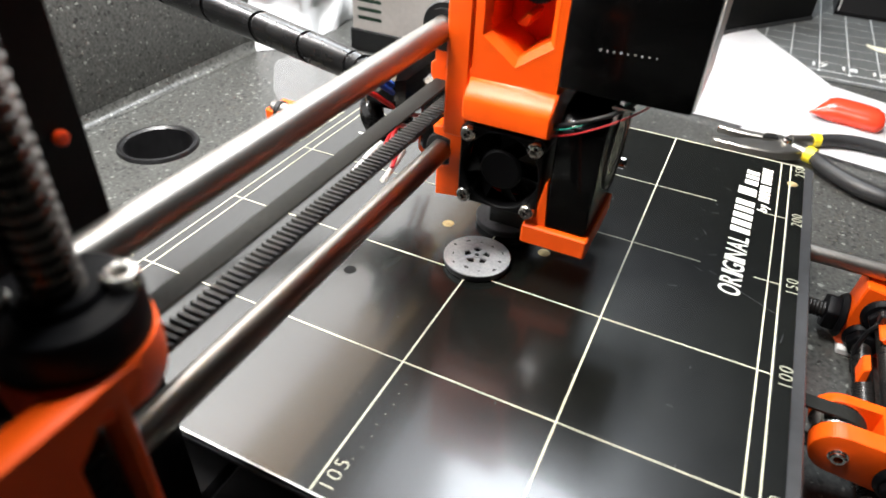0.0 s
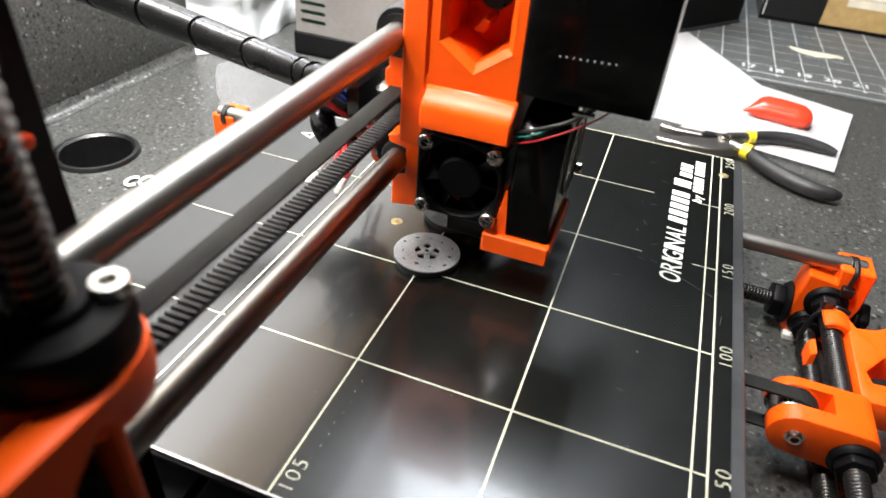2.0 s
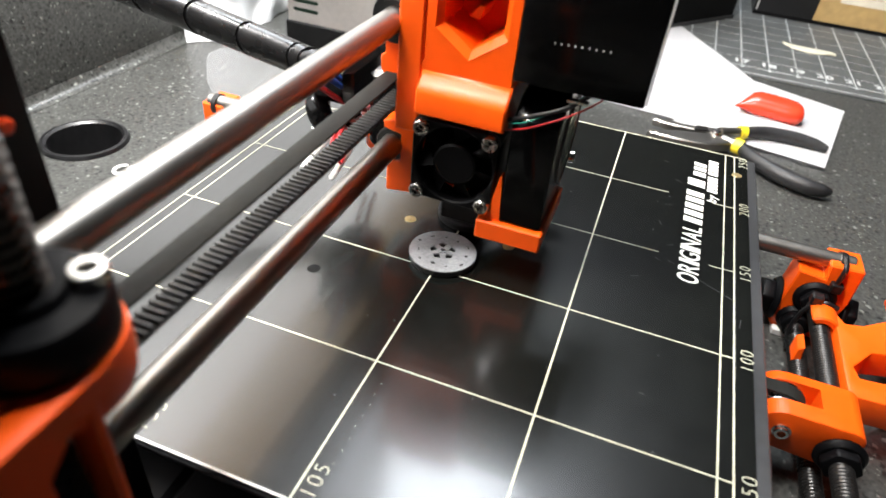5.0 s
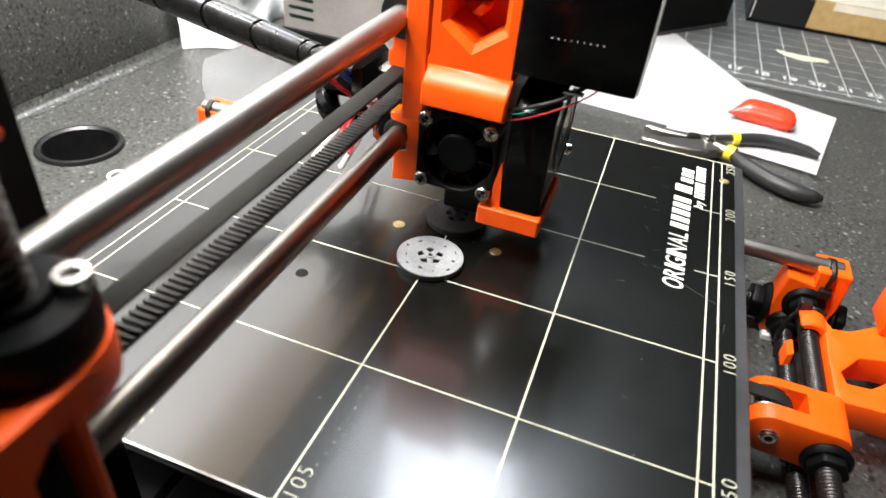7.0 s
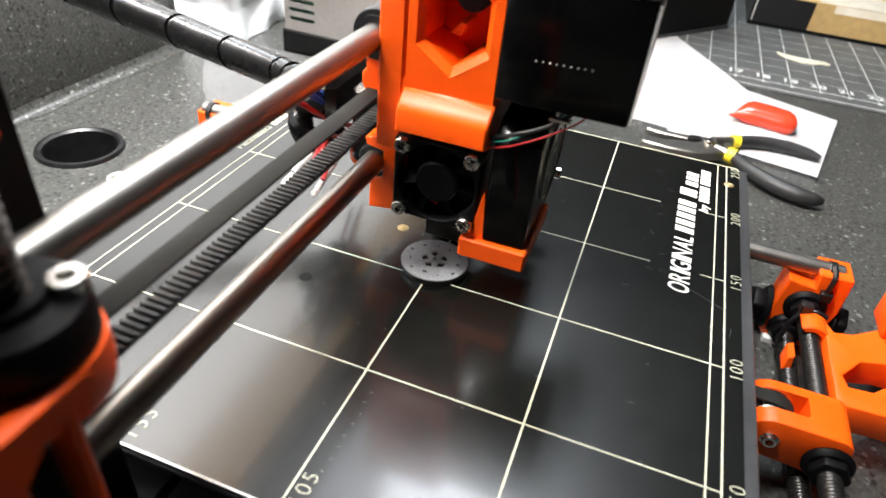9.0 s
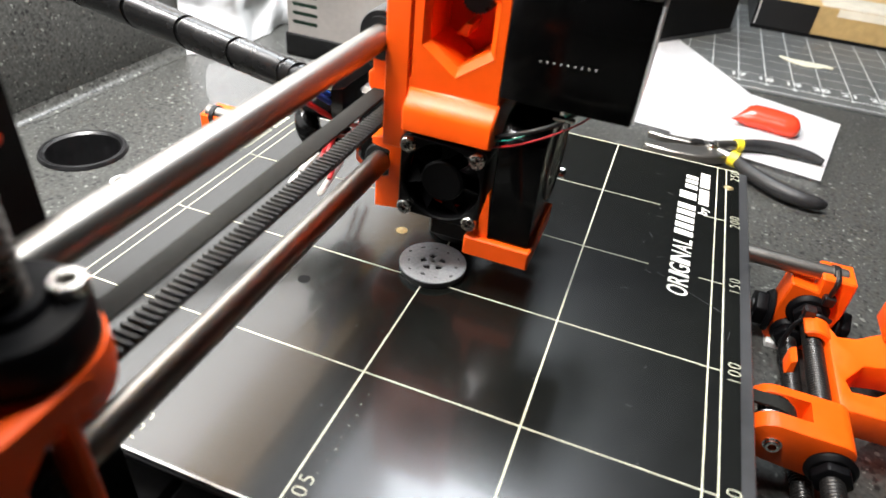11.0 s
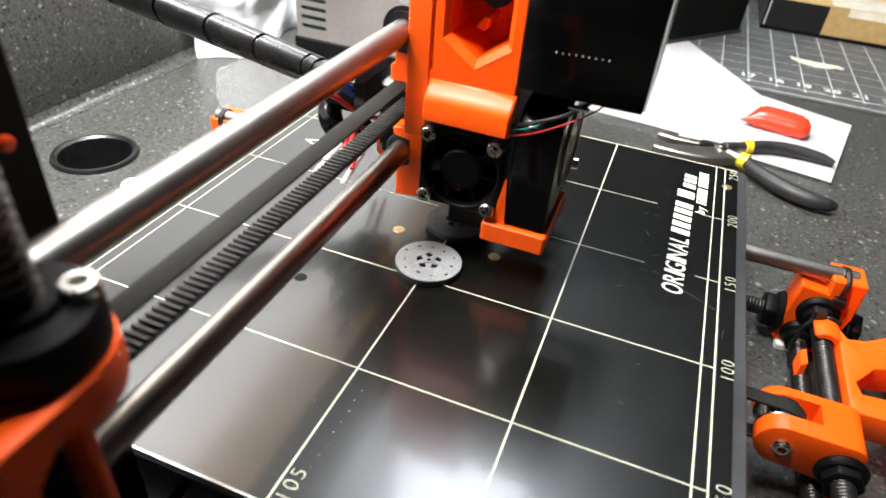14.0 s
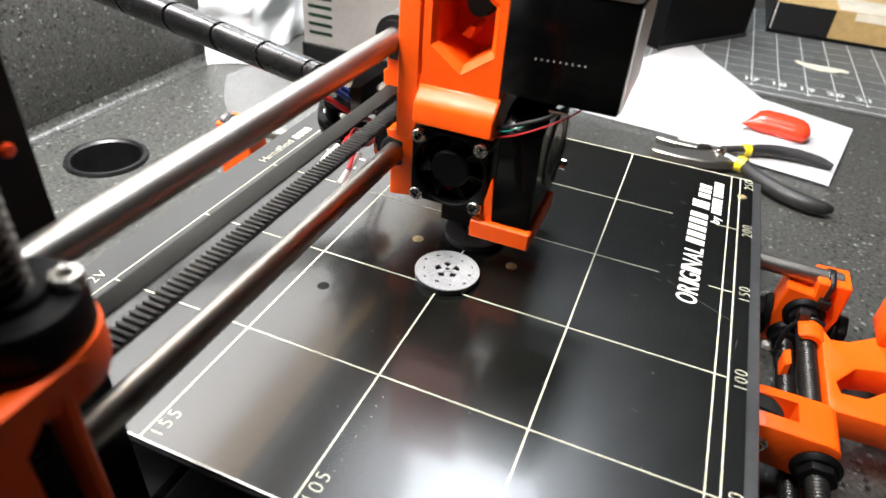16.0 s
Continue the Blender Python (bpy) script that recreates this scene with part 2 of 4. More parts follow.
def spline(points, n=8):
    """Catmull-Rom through the points."""
    ps = [Vector(p) for p in points]
    ps = [ps[0] * 2 - ps[1]] + ps + [ps[-1] * 2 - ps[-2]]
    out = []
    for i in range(1, len(ps) - 2):
        a, b, c, d = ps[i - 1:i + 3]
        for k in range(n):
            t = k / n
            out.append(0.5 * (2 * b + (c - a) * t + (2 * a - 5 * b + 4 * c - d) * t * t + (3 * b - a - 3 * c + d) * t ** 3))
    out.append(ps[-2])
    return out


def tube(bm, points, radius, n=10, smooth=8, flat=1.0):
    """A round tube along a smooth line; radius may be a list along the points."""
    path = spline(points, smooth) if smooth > 1 else [Vector(p) for p in points]
    m = len(path)
    rad = radius if isinstance(radius, (list, tuple)) else [radius] * len(points)
    up, rows = Vector((0.1, 0.2, 1)), []
    for i, p in enumerate(path):
        d = (path[min(i + 1, m - 1)] - path[max(i - 1, 0)]).normalized()
        u = up.cross(d).normalized()
        w = d.cross(u)
        s = i / (m - 1) * (len(rad) - 1)
        k = min(int(s), len(rad) - 2)
        r = rad[k] + (rad[k + 1] - rad[k]) * (s - k)
        rows.append([bm.verts.new(p + r * (math.cos(2 * math.pi * j / n) * u + flat * math.sin(2 * math.pi * j / n) * w)) for j in range(n)])
    for a, b in zip(rows, rows[1:]):
        for j in range(n):
            bm.faces.new((a[j], a[(j + 1) % n], b[(j + 1) % n], b[j]))
    bm.faces.new(rows[0][::-1])
    bm.faces.new(rows[-1])
    bmesh.ops.recalc_face_normals(bm, faces=bm.faces[:])
    return bm


def mesh_object(name, bm, mat, smooth=35):
    me = bpy.data.meshes.new(name)
    bm.to_mesh(me)
    bm.free()
    me.materials.append(mat)
    if smooth:
        me.polygons.foreach_set("use_smooth", [True] * len(me.polygons))
        me.set_sharp_from_angle(angle=radians(smooth))
    return new(name, me)


def part(name, bm, mat, parent, label="", smooth=35):
    ob = mesh_object(name, bm, mat, smooth)
    ob.parent = parent
    return tagged(ob, label)


def thing(name, bm, mat, label, category, group="", kind="", smooth=35):
    return tagged(mesh_object(name, bm, mat, smooth), label, category, group, kind)


def holder(name, label, category, at=(0, 0, 0)):
    ob = new(name)
    ob.location = at
    return tagged(ob, label, category)


def lettering(name, text, size, mat, parent, m, depth=0.00006, weight=-0.024, advance=0.6):
    """One part for each character, centred on m."""
    for k, ch in enumerate(text):
        cu = bpy.data.curves.new(name, "FONT")
        cu.body, cu.size, cu.extrude = ch, size, depth
        cu.align_x, cu.align_y = "CENTER", "CENTER"
        cu.offset = weight * size
        tmp = new(name, cu)
        me = bpy.data.meshes.new_from_object(tmp)
        bpy.data.objects.remove(tmp)
        me.transform(m @ Matrix.Translation(((k - (len(text) - 1) / 2) * size * advance, 0, 0)))
        me.materials.append(mat)
        new(name, me).parent = parent


def B():
    return bmesh.new()


# ---- setting ----
GX, GY, GR = 0.1945, 0.3710, 0.0262     # cable grommet in the counter
bm = B()
prism(bm, "z", [(-1.2, -0.75), (1.8, -0.75), (1.8, WALL_Y), (-1.2, WALL_Y)], -0.03, 0.0, holes=[ring(GX, GY, GR - 0.003, 40)])
thing("counter", bm, GRANITE, "dark grey speckled stone countertop with a round cable hole", "countertop", kind="structure", smooth=0)
bm = box(B(), -1.2, 1.8, WALL_Y, WALL_Y + 0.02, 0.0005, 0.105, 0.002, 2)
thing("backsplash", bm, GRANITE, "dark speckled stone upstand along the wall", "backsplash", kind="structure")
bm = prism(B(), "x", [(WALL_Y - 0.0001, 0.0003), (WALL_Y - 0.008, 0.0003), (WALL_Y - 0.0045, 0.0010), (WALL_Y - 0.0020, 0.0025), (WALL_Y - 0.0008, 0.0045), (WALL_Y - 0.0001, 0.008)], -1.2, 1.8)
thing("cove", bm, GRANITE, "rounded stone cove between counter and upstand", "trim", kind="structure", smooth=60)
thing("wall_back", box(B(), -1.2, 1.8, WALL_Y + 0.02, WALL_Y + 0.12, -0.9, 2.2), WALLPAINT, "plain pale painted wall behind the counter", "wall", kind="structure", smooth=0)
# unseen room shell, coloured near-black so that reflections of it stay dark
thing("wall_far", box(B(), 1.8, 1.9, -3.0, WALL_Y + 0.02, -0.9, 2.2), UNLIT_ROOM, "plain unseen wall at the end of the room, darkness put in its colour", "wall", kind="structure", smooth=0)
thing("wall_near", box(B(), -2.3, -2.2, -3.0, WALL_Y + 0.12, -0.9, 2.2), UNLIT_ROOM, "plain unseen wall at the other end of the room, darkness put in its colour", "wall", kind="structure", smooth=0)
thing("wall_front", box(B(), -2.2, 1.8, -3.1, -3.0, -0.9, 2.2), UNLIT_ROOM, "plain unseen wall across the room, darkness put in its colour", "wall", kind="structure", smooth=0)
thing("floor", box(B(), -2.2, 1.8, -3.0, WALL_Y + 0.02, -1.0, -0.9), UNLIT_ROOM, "plain unseen floor of the room, darkness put in its colour", "floor", kind="structure", smooth=0)
thing("ceiling", box(B(), -2.3, 1.9, -3.1, WALL_Y + 0.12, 2.2, 2.3), UNLIT_ROOM, "plain unseen ceiling, darkness put in its colour", "ceiling", kind="structure", smooth=0)
thing("wall_panel", box(B(), -1.2, 1.8, WALL_Y + 0.008, WALL_Y + 0.0198, 0.606, 1.000, 0.002), WOOD, "brown wooden panel along the upper wall", "wall panel", kind="structure")

bm = lathe(B(), "z", GX, GY, [(GR - 0.0045, -0.024), (GR - 0.0045, 0.0012), (GR - 0.003, 0.0026), (GR - 0.001, 0.0024), (GR, 0.0004), (GR - 0.0028, 0.0003), (GR - 0.0032, -0.024)], 48)
g = thing("cable_grommet", bm, BLACK, "round black plastic cable grommet set in the counter", "grommet")
part("sleeve_floor", lathe(B(), "z", GX, GY, [(0, -0.026), (GR - 0.0034, -0.026), (GR - 0.0034, -0.0235), (0, -0.0235)], 32), BLACK, g)

# ---- the printer ----
printer = holder("desktop_printer", "orange and black desktop 3D printer with a dark heated bed", "3D printer", (0, 0, BED_Z))

# upright frame plate beside the bed
bm = prism(B(), "y", [(-BED_Z, -0.11), (0.34, -0.11), (0.34, -0.0022), (-BED_Z, -0.0022)], 0.1475, 0.1535, 0.0005)
part("frame", bm, FRAME_BLACK, printer, "black powder-coated upright frame plate")
part("frame_screw", lathe(B(), "y", 0.0933, -0.0078, [(0, 0.1462), (0.0010, 0.1462), (0.0015, 0.1466), (0.0015, 0.1476)], 16), ORANGE_SHADED, printer)

ROD_Y, ROD_HI, ROD_LO = 0.129, 0.0823, 0.0374


def rod(name, axis, a, b, c0, c1, r, mat, label, parent=printer):
    bm = lathe(B(), axis, a, b, [(0, c0), (r - 0.0006, c0), (r, c0 + 0.0006), (r, c1 - 0.0006), (r - 0.0006, c1), (0, c1)], 32)
    return part(name, bm, mat, parent, label)


rod("smooth_rod", "x", ROD_Y, ROD_HI, -0.028, 0.33, 0.004, STEEL, "polished steel upper guide rod")
rod("smooth_rod", "x", ROD_Y, ROD_LO, -0.028, 0.33, 0.004, STEEL, "polished steel lower guide rod")


def belt(name, y0, y1, z, x0, x1, teeth_up, parent=printer):
    bm = box(B(), x0, x1, y0, y1, z - 0.0007, z)
    if teeth_up:
        x = x0
        while x < x1:
            prism(bm, "y", [(z - 0.0001, x), (z + 0.0010, x + 0.0002), (z + 0.0010, x + 0.0009), (z - 0.0001, x + 0.0011)], y0, y1)
            x += 0.002
    return part(name, bm, TOOTHED if teeth_up else RUBBER, parent, "black toothed rubber drive belt" if teeth_up else "black rubber drive belt", smooth=0)


belt("drive_belt", 0.126, 0.132, 0.0643, -0.02, 0.33, False)
belt("drive_belt", 0.126, 0.132, 0.0546, -0.02, 0.33, True)

# axis end with the lead screw and its flanged nut
LX, LY = -0.0348, 0.1163
part("axis_end", lathe(B(), "z", LX, LY, [(0, 0.0640), (0.0048, 0.0660), (0.0075, 0.0690), (0.0109, 0.0730), (0.0112, 0.0740), (0.0115, 0.0770), (0.0113, 0.0817), (0, 0.0817)], 56), ORANGE, printer, "orange printed axis end")
# column under the barrel, with a slanted slot open to the ground
COL_Y, COL_X = 0.1048, -0.0374
part("axis_column", prism(B(), "y", [(0.0815, -0.0700), (0.0815, LX), (0.0800, -0.0333), (0.0766, COL_X), (-0.0600, COL_X), (-0.0600, -0.0392), (0.0762, -0.0392), (0.0774, -0.0407), (0.0715, -0.0468), (-0.0600, -0.0488), (-0.0600, -0.0700)], COL_Y, COL_Y + 0.0060, 0.0004), ORANGE, printer, "orange printed column with a slot")
part("column_core", box(B(), -0.0690, COL_X - 0.0012, COL_Y + 0.0062, COL_Y + 0.0200, -0.0600, 0.0700, 0.001), BLACK, printer, "black inside of the axis column")
bm = box(B(), LX - 0.02, -0.0300, LY + 0.009, LY + 0.026, 0.02, 0.0740, 0.001)
part("rod_clamp", bm, BLACK, printer, "black clamp round the guide rods")
nut = part("lead_screw_nut", lathe(B(), "z", LX, LY, [(0, 0.0818), (0.0107, 0.0818), (0.0109, 0.0824), (0.0109, 0.0880), (0.0103, 0.0889), (0.0062, 0.0891), (0.0056, 0.0906), (0.0045, 0.0906), (0, 0.0906)], 56), NUT_BLACK, printer, "round black flanged nut")


def cap_screw(name, axis, a, b, c0, c1, r, parent, mat=SCREW, socket=True):
    """A socket head screw that faces along the axis; c0 is its seat, c1 its face."""
    s = 1 if c1 > c0 else -1
    pr = [(0, c0), (r, c0), (r, c1 - s * r * 0.15), (r * 0.88, c1), (r * 0.55, c1), (r * 0.5, c1 - s * r * 0.8), (0, c1 - s * r * 0.85)]
    return part(name, lathe(B(), axis, a, b, pr, 24), mat, parent)


cap_screw("nut_screw", "z", -0.0286, 0.1110, 0.0888, 0.0912, 0.0027, nut)
cap_screw("nut_screw", "z", -0.0410, 0.1216, 0.0888, 0.0912, 0.0027, nut)
bm = B()
h = 0.0895
prof = []
while h < 0.33:
    prof += [(0.0033, h), (0.0040, h + 0.0006), (0.0040, h + 0.0011), (0.0033, h + 0.0017)]
    h += 0.002
part("lead_screw", lathe(bm, "z", LX, LY, prof, 24), SCREW_DARK, printer, "dark threaded lead screw")
prof, h = [(0, 0.0180)], 0.0180
while h < 0.0700:
    prof += [(0.0027, h), (0.0036, h + 0.0008), (0.0036, h + 0.0012), (0.0027, h + 0.0020)]
    h += 0.0022
part("lower_thread", lathe(B(), "z", -0.0438, 0.1095, prof + [(0, h)], 24), DARKSTEEL, printer, "dark threaded screw inside the column slot")
part("base_plate", box(B(), -0.075, 0.110, 0.022, 0.1470, -BED_Z, -0.0300, 0.002), FRAME_BLACK, printer, "black base block under the bed corner")
part("base_foot", box(B(), -0.030, 0.030, 0.1472, 0.1760, -BED_Z, -0.0300, 0.002), FRAME_BLACK, printer, "black base block behind the axis column")

# ---- heated bed (moves) ----
X0, X1, Y0, Y1 = -0.0015, 0.2545, -0.0109, 0.2290
bed = part("heated_bed", box(B(), X0, X1, Y0, Y1, -0.0030, -0.0009, 0.0004), PCB, printer, "dark heated bed plate")
part("print_sheet", box(B(), X0 + 0.0004, X1 - 0.0004, -0.0066, Y1 - 0.0003, -0.0008, 0.0, 0.0002), PEI, bed, "dark glossy printing sheet", smooth=0)
part("bed_carriage", box(B(), 0.03, 0.22, 0.02, 0.19, -0.0135, -0.0090, 0.001), FRAME_BLACK, bed, "black carriage plate under the bed")
for px, py in ((0.04, 0.03), (0.21, 0.03), (0.04, 0.18), (0.21, 0.18)):
    part("bed_spacer", lathe(B(), "z", px, py, [(0, -0.0092), (0.003, -0.0092), (0.003, -0.0028), (0, -0.0028)], 14), STEEL, bed)
LINE = 0.00028


def line(x0, y0, x1, y1, w=LINE, mat=SILK):
    d = Vector((x1 - x0, y1 - y0, 0)).normalized()
    n = Vector((-d.y, d.x, 0)) * w
    bm = B()
    vs = [bm.verts.new((x + sx * n.x, y + sx * n.y, z)) for z in (0.00002, 0.00012) for x, y, sx in ((x0, y0, -1), (x1, y1, -1), (x1, y1, 1), (x0, y0, 1))]
    for f in ((0, 3, 2, 1), (4, 5, 6, 7), (0, 1, 5, 4), (1, 2, 6, 5), (2, 3, 7, 6), (3, 0, 4, 7)):
        bm.faces.new([vs[i] for i in f])
    return part("grid_line", bm, mat, bed, smooth=0)


FRONT, FRONT2, BACK, BACK2 = 0.0039, -0.0004, 0.2090, 0.2135
for yy in (0.055, 0.105, 0.155):
    line(0.0, yy, 0.2525, yy)
for yy in (FRONT, FRONT2):
    line(0.0, yy, 0.2525, yy, LINE * 0.95)
for yy in (BACK, BACK2):
    line(0.0, yy, 0.2525, yy, LINE * 0.62)
for xx in (0.05, 0.1, 0.15, 0.2):
    gap = xx > 0.12
    if gap:
        line(xx, FRONT2, xx, 0.009, LINE * 0.7)
        line(xx, 0.0285, xx, BACK2, LINE * 0.7)
    else:
        line(xx, FRONT2, xx, BACK2, LINE * 0.75)
line(-0.0006, -0.006, -0.0006, 0.2135, 0.00030, WHITE_SILK)
line(0.2532, -0.006, 0.2532, 0.2135, 0.0003)
for txt, xx in (("50", 0.05), ("100", 0.1), ("150", 0.15), ("200", 0.2), ("250", 0.2475)):
    lettering("number", txt, 0.0062, SILK, bed, Matrix.Translation((xx + (0.0007 if txt != "250" else 0), -0.0048, 0.00008)))
for txt, yy in (("105", 0.1015), ("155", 0.1515), ("55", 0.0515)):
    lettering("number", txt, 0.0062, SILK, bed, Matrix.Translation((0.0065, yy, 0.00008)))
lettering("number", "2V", 0.0062, SILK, bed, Matrix.Translation((0.048, 0.2195, 0.00008)))

# maker's lettering as plain bars, a bar for each character
random.seed(3)


def bars(x, y, words, h, advance, gap, mat):
    for w in words:
        for wide in w:
            bm = box(B(), x, x + advance * wide * 0.70, y, y + h, 0.00002, 0.00014)
            for v in bm.verts:
                v.co.x += 0.14 * (v.co.y - y)
            part("print_bar", bm, mat, bed, smooth=0)
            x += advance * wide
        x += gap


def bold_word(x, y, text, widths, size, advance, mat, lean=0.12, weight=0.010):
    """Condensed bold slanted capitals or small letters, one part for each character."""
    for ch, wide in zip(text, widths):
        cu = bpy.data.curves.new("letter", "FONT")
        cu.body, cu.size, cu.extrude, cu.offset = ch, size, 0.00006, weight * size
        tmp = new("letter", cu)
        me = bpy.data.meshes.new_from_object(tmp)
        bpy.data.objects.remove(tmp)
        xs = [v.co.x for v in me.vertices]
        x0, span = min(xs), max(max(xs) - min(xs), 1e-6)
        fill = advance * wide * 0.86
        for v in me.vertices:
            v.co = Vector((x + (v.co.x - x0) / span * fill + lean * v.co.y, y + v.co.y, 0.00008 + v.co.z))
        me.materials.append(mat)
        new("letter", me).parent = bed
        x += advance * wide
    return x


bold_word(0.1345, 0.0128, "ORIGINAL", [1.15, 1.05, 0.45, 1.1, 0.45, 1.1, 1.1, 0.85], 0.0112, 0.00575, WHITE_SILK)
bars(0.1782, 0.0128, [[1, 1.05, 1.05, 1, 1.05]], 0.0079, 0.00580, 0.0022, WHITE_SILK)
bars(0.2118, 0.0128, [[0.5, 1.0]], 0.0079, 0.0056, 0.002, WHITE_SILK)
bars(0.2225, 0.0128, [[1.1, 0.9, 0.9]], 0.0058, 0.0053, 0.0, WHITE_SILK)
bold_word(0.2005, 0.0076, "by", [1.0, 0.95], 0.0058, 0.0035, WHITE_SILK)
bars(0.2092, 0.0072, [[1, 1, 1, 1, 0.6], [1.1, 0.7, 1, 1, 1]], 0.0046, 0.0034, 0.0018, WHITE_SILK)
bold_word(0.1505, 0.2178, "HeatBed", [1.0, 0.9, 0.95, 0.7, 1.05, 0.9, 1.0], 0.0062, 0.0040, SILK, 0.0, -0.02)
bars(0.1790, 0.2178, [[1, 1, 1, 1]], 0.0042, 0.0037, 0.0, SILK)
tri = [(0.1730, 0.1925), (0.1795, 0.1922), (0.1762, 0.1995)]
mid = [sum(c) / 3 for c in zip(*tri)]
inner = [(mid[0] + (x - mid[0]) * 0.62, mid[1] + (y - mid[1]) * 0.62) for x, y in tri]
part("caution_mark", prism(B(), "z", tri, 0.00002, 0.00014, holes=[inner]), WHITE_SILK, bed, "white triangular caution mark", smooth=0)
for x0, y0 in ((0.1748, 0.1768), (0.1652, 0.1768)):
    part("caution_bar", box(B(), x0, x0 + 0.0014, y0, y0 + 0.0046, 0.00002, 0.00014), WHITE_SILK, bed, smooth=0)
for xx, yy, r in ((0.1256, 0.1252, 0.0024), (0.1257, 0.0841, 0.0024), (0.2334, -0.0016, 0.0024)):
    part("brass_pad", lathe(B(), "z", xx, yy, [(0, 0.00018), (r * 0.35, 0.00018), (r * 0.4, 0.0001), (r * 0.55, 0.0001), (r * 0.6, 0.0002), (r * 0.92, 0.0002), (r, 0.00004)], 24), BRASS, bed)
part("dark_pad", lathe(B(), "z", 0.081, 0.144, [(0, 0.00012), (0.0022, 0.00012), (0.0023, 0.00003)], 24), FAN_BLACK, bed)
for x0, y0, x1, y1 in ((0.139, 0.0135, 0.1312, -0.0006), (0.1215, -0.0028, 0.1165, -0.0022), (0.1735, 0.0305, 0.1705, 0.029),
                       (0.15, 0.196, 0.142, 0.193), (0.0718, 0.0275, 0.0716, 0.0255)):
    line(x0, y0, x1, y1, 0.00010, PCB)
for k in range(8):
    part("bed_fleck", lathe(B(), "z", 0.013 + k * 0.0042, 0.1000 - 0.0003 * (k % 3), [(0, 0.0001), (0.00010, 0.0001), (0.00013, 0.00003)], 6), SILK, bed)
random.seed(11)
for k in range(26):
    part("bed_fleck", lathe(B(), "z", random.uniform(0.03, 0.24), random.uniform(0.01, 0.2), [(0, 0.00008), (random.uniform(0.00012, 0.0003), 0.00008), (0.00035, 0.00003)], 6), PCB, bed)
for k in range(9):
    xx, yy, aa = random.uniform(0.12, 0.235), random.uniform(0.012, 0.05), random.uniform(-0.6, 0.6)
    line(xx, yy, xx + 0.003 * math.sin(aa), yy + 0.003 * math.cos(aa), 0.00009, PCB)
part("solder_strip", box(B(), 0.09, 0.235, -0.0010, -0.0006, 0.00002, 0.0001), PCB, bed)

# ---- extruder (moves) ----
FX = 0.1212
bm = prism(B(), "x", [(0.1165, 0.0205), (0.1305, 0.0185), (0.1305, 0.0310), (0.1255, 0.0320), (0.1255, 0.0425), (0.132, 0.0435), (0.1325, 0.0465),
                      (0.1270, 0.0475), (0.1265, 0.0505), (0.1265, 0.0600), (0.1320, 0.0620), (0.1340, 0.0650), (0.1340, 0.0695), (0.1325, 0.0705),
                      (0.1325, 0.0745), (0.1250, 0.0745), (0.1250, 0.125), (0.1165, 0.125)], 0.1285, 0.172, 0.0004)
extruder = part("extruder", bm, ORANGE, printer, "orange printed extruder carriage")
part("bearing", lathe(B(), "x", ROD_Y, ROD_HI, [(0.0042, 0.1262), (0.0062, 0.1262), (0.0062, 0.1275), (0.0078, 0.1275), (0.0082, 0.1285), (0.0082, 0.178), (0.0042, 0.178)], 32), BLACK, extruder, "black bearing on the upper rod")
part("bearing", lathe(B(), "x", ROD_Y, ROD_LO, [(0.0042, 0.1290), (0.0058, 0.1290), (0.0064, 0.1300), (0.0064, 0.178), (0.0042, 0.178)], 32), BLACK, extruder, "black bearing on the lower rod")
part("carriage_back", box(B(), 0.136, 0.172, 0.1262, 0.1420, 0.030, 0.060, 0.002), MOTOR_BLACK, extruder, "black plate behind the carriage")

HC = (0.1022, 0.0923)


def hexagon(ry, rz):
    return [(HC[0] + ry * math.cos(math.pi / 2 + i * math.pi / 3), HC[1] + rz * math.sin(math.pi / 2 + i * math.pi / 3)) for i in range(6)]


hexo, hexi = hexagon(0.0132, 0.0164), hexagon(0.0110, 0.0136)
bm = prism(B(), "x", [(0.0880, 0.055), (0.1175, 0.055), (0.1175, 0.0725), (0.1165, 0.0735), (0.1165, 0.128), (0.0880, 0.128)], 0.1225, 0.1290, 0.0, holes=[hexo])
part("extruder_cover", bm, ORANGE, extruder, "orange cover with a hexagonal window")
bm = B()
loops = [[bm.verts.new((x, a, b)) for a, b in h] for x, h in ((0.1224, hexo), (0.1246, hexi), (0.1415, hexi), (0.1415, hexo))]
for lo, hi in zip(loops, loops[1:] + loops[:1]):
    for k in range(6):
        bm.faces.new((lo[k], lo[(k + 1) % 6], hi[(k + 1) % 6], hi[k]))
bmesh.ops.recalc_face_normals(bm, faces=bm.faces[:])
part("window_rim", bm, ORANGE, extruder, "sloping rim of the hexagonal window", smooth=0)
# shade inside the window is put into this body's darker orange
part("extruder_body", box(B(), 0.1420, 0.170, 0.0885, 0.1165, 0.055, 0.128), ORANGE_SHADED, extruder, "orange extruder body behind the window")
part("body_side", box(B(), 0.1291, 0.1419, 0.0885, 0.0915, 0.055, 0.128), ORANGE, extruder)
part("body_side", box(B(), 0.1291, 0.1419, 0.1135, 0.1164, 0.055, 0.128), ORANGE, extruder)
teeth = []
for i in range(48):
    teeth.append((0.0044 if i % 2 else 0.0050, i))
bm = prism(B(), "x", [(0.1000 + r * math.cos(2 * math.pi * i / 48), 0.0985 + r * math.sin(2 * math.pi * i / 48)) for r, i in teeth], 0.1300, 0.1400)
part("drive_gear", bm, DARKSTEEL, extruder, "small dark knurled drive gear")
bm = prism(B(), "x", [(0.1062, 0.0865), (0.1030, 0.0905), (0.1010, 0.0900), (0.1025, 0.0860)], 0.1310, 0.1418, 0.0003)
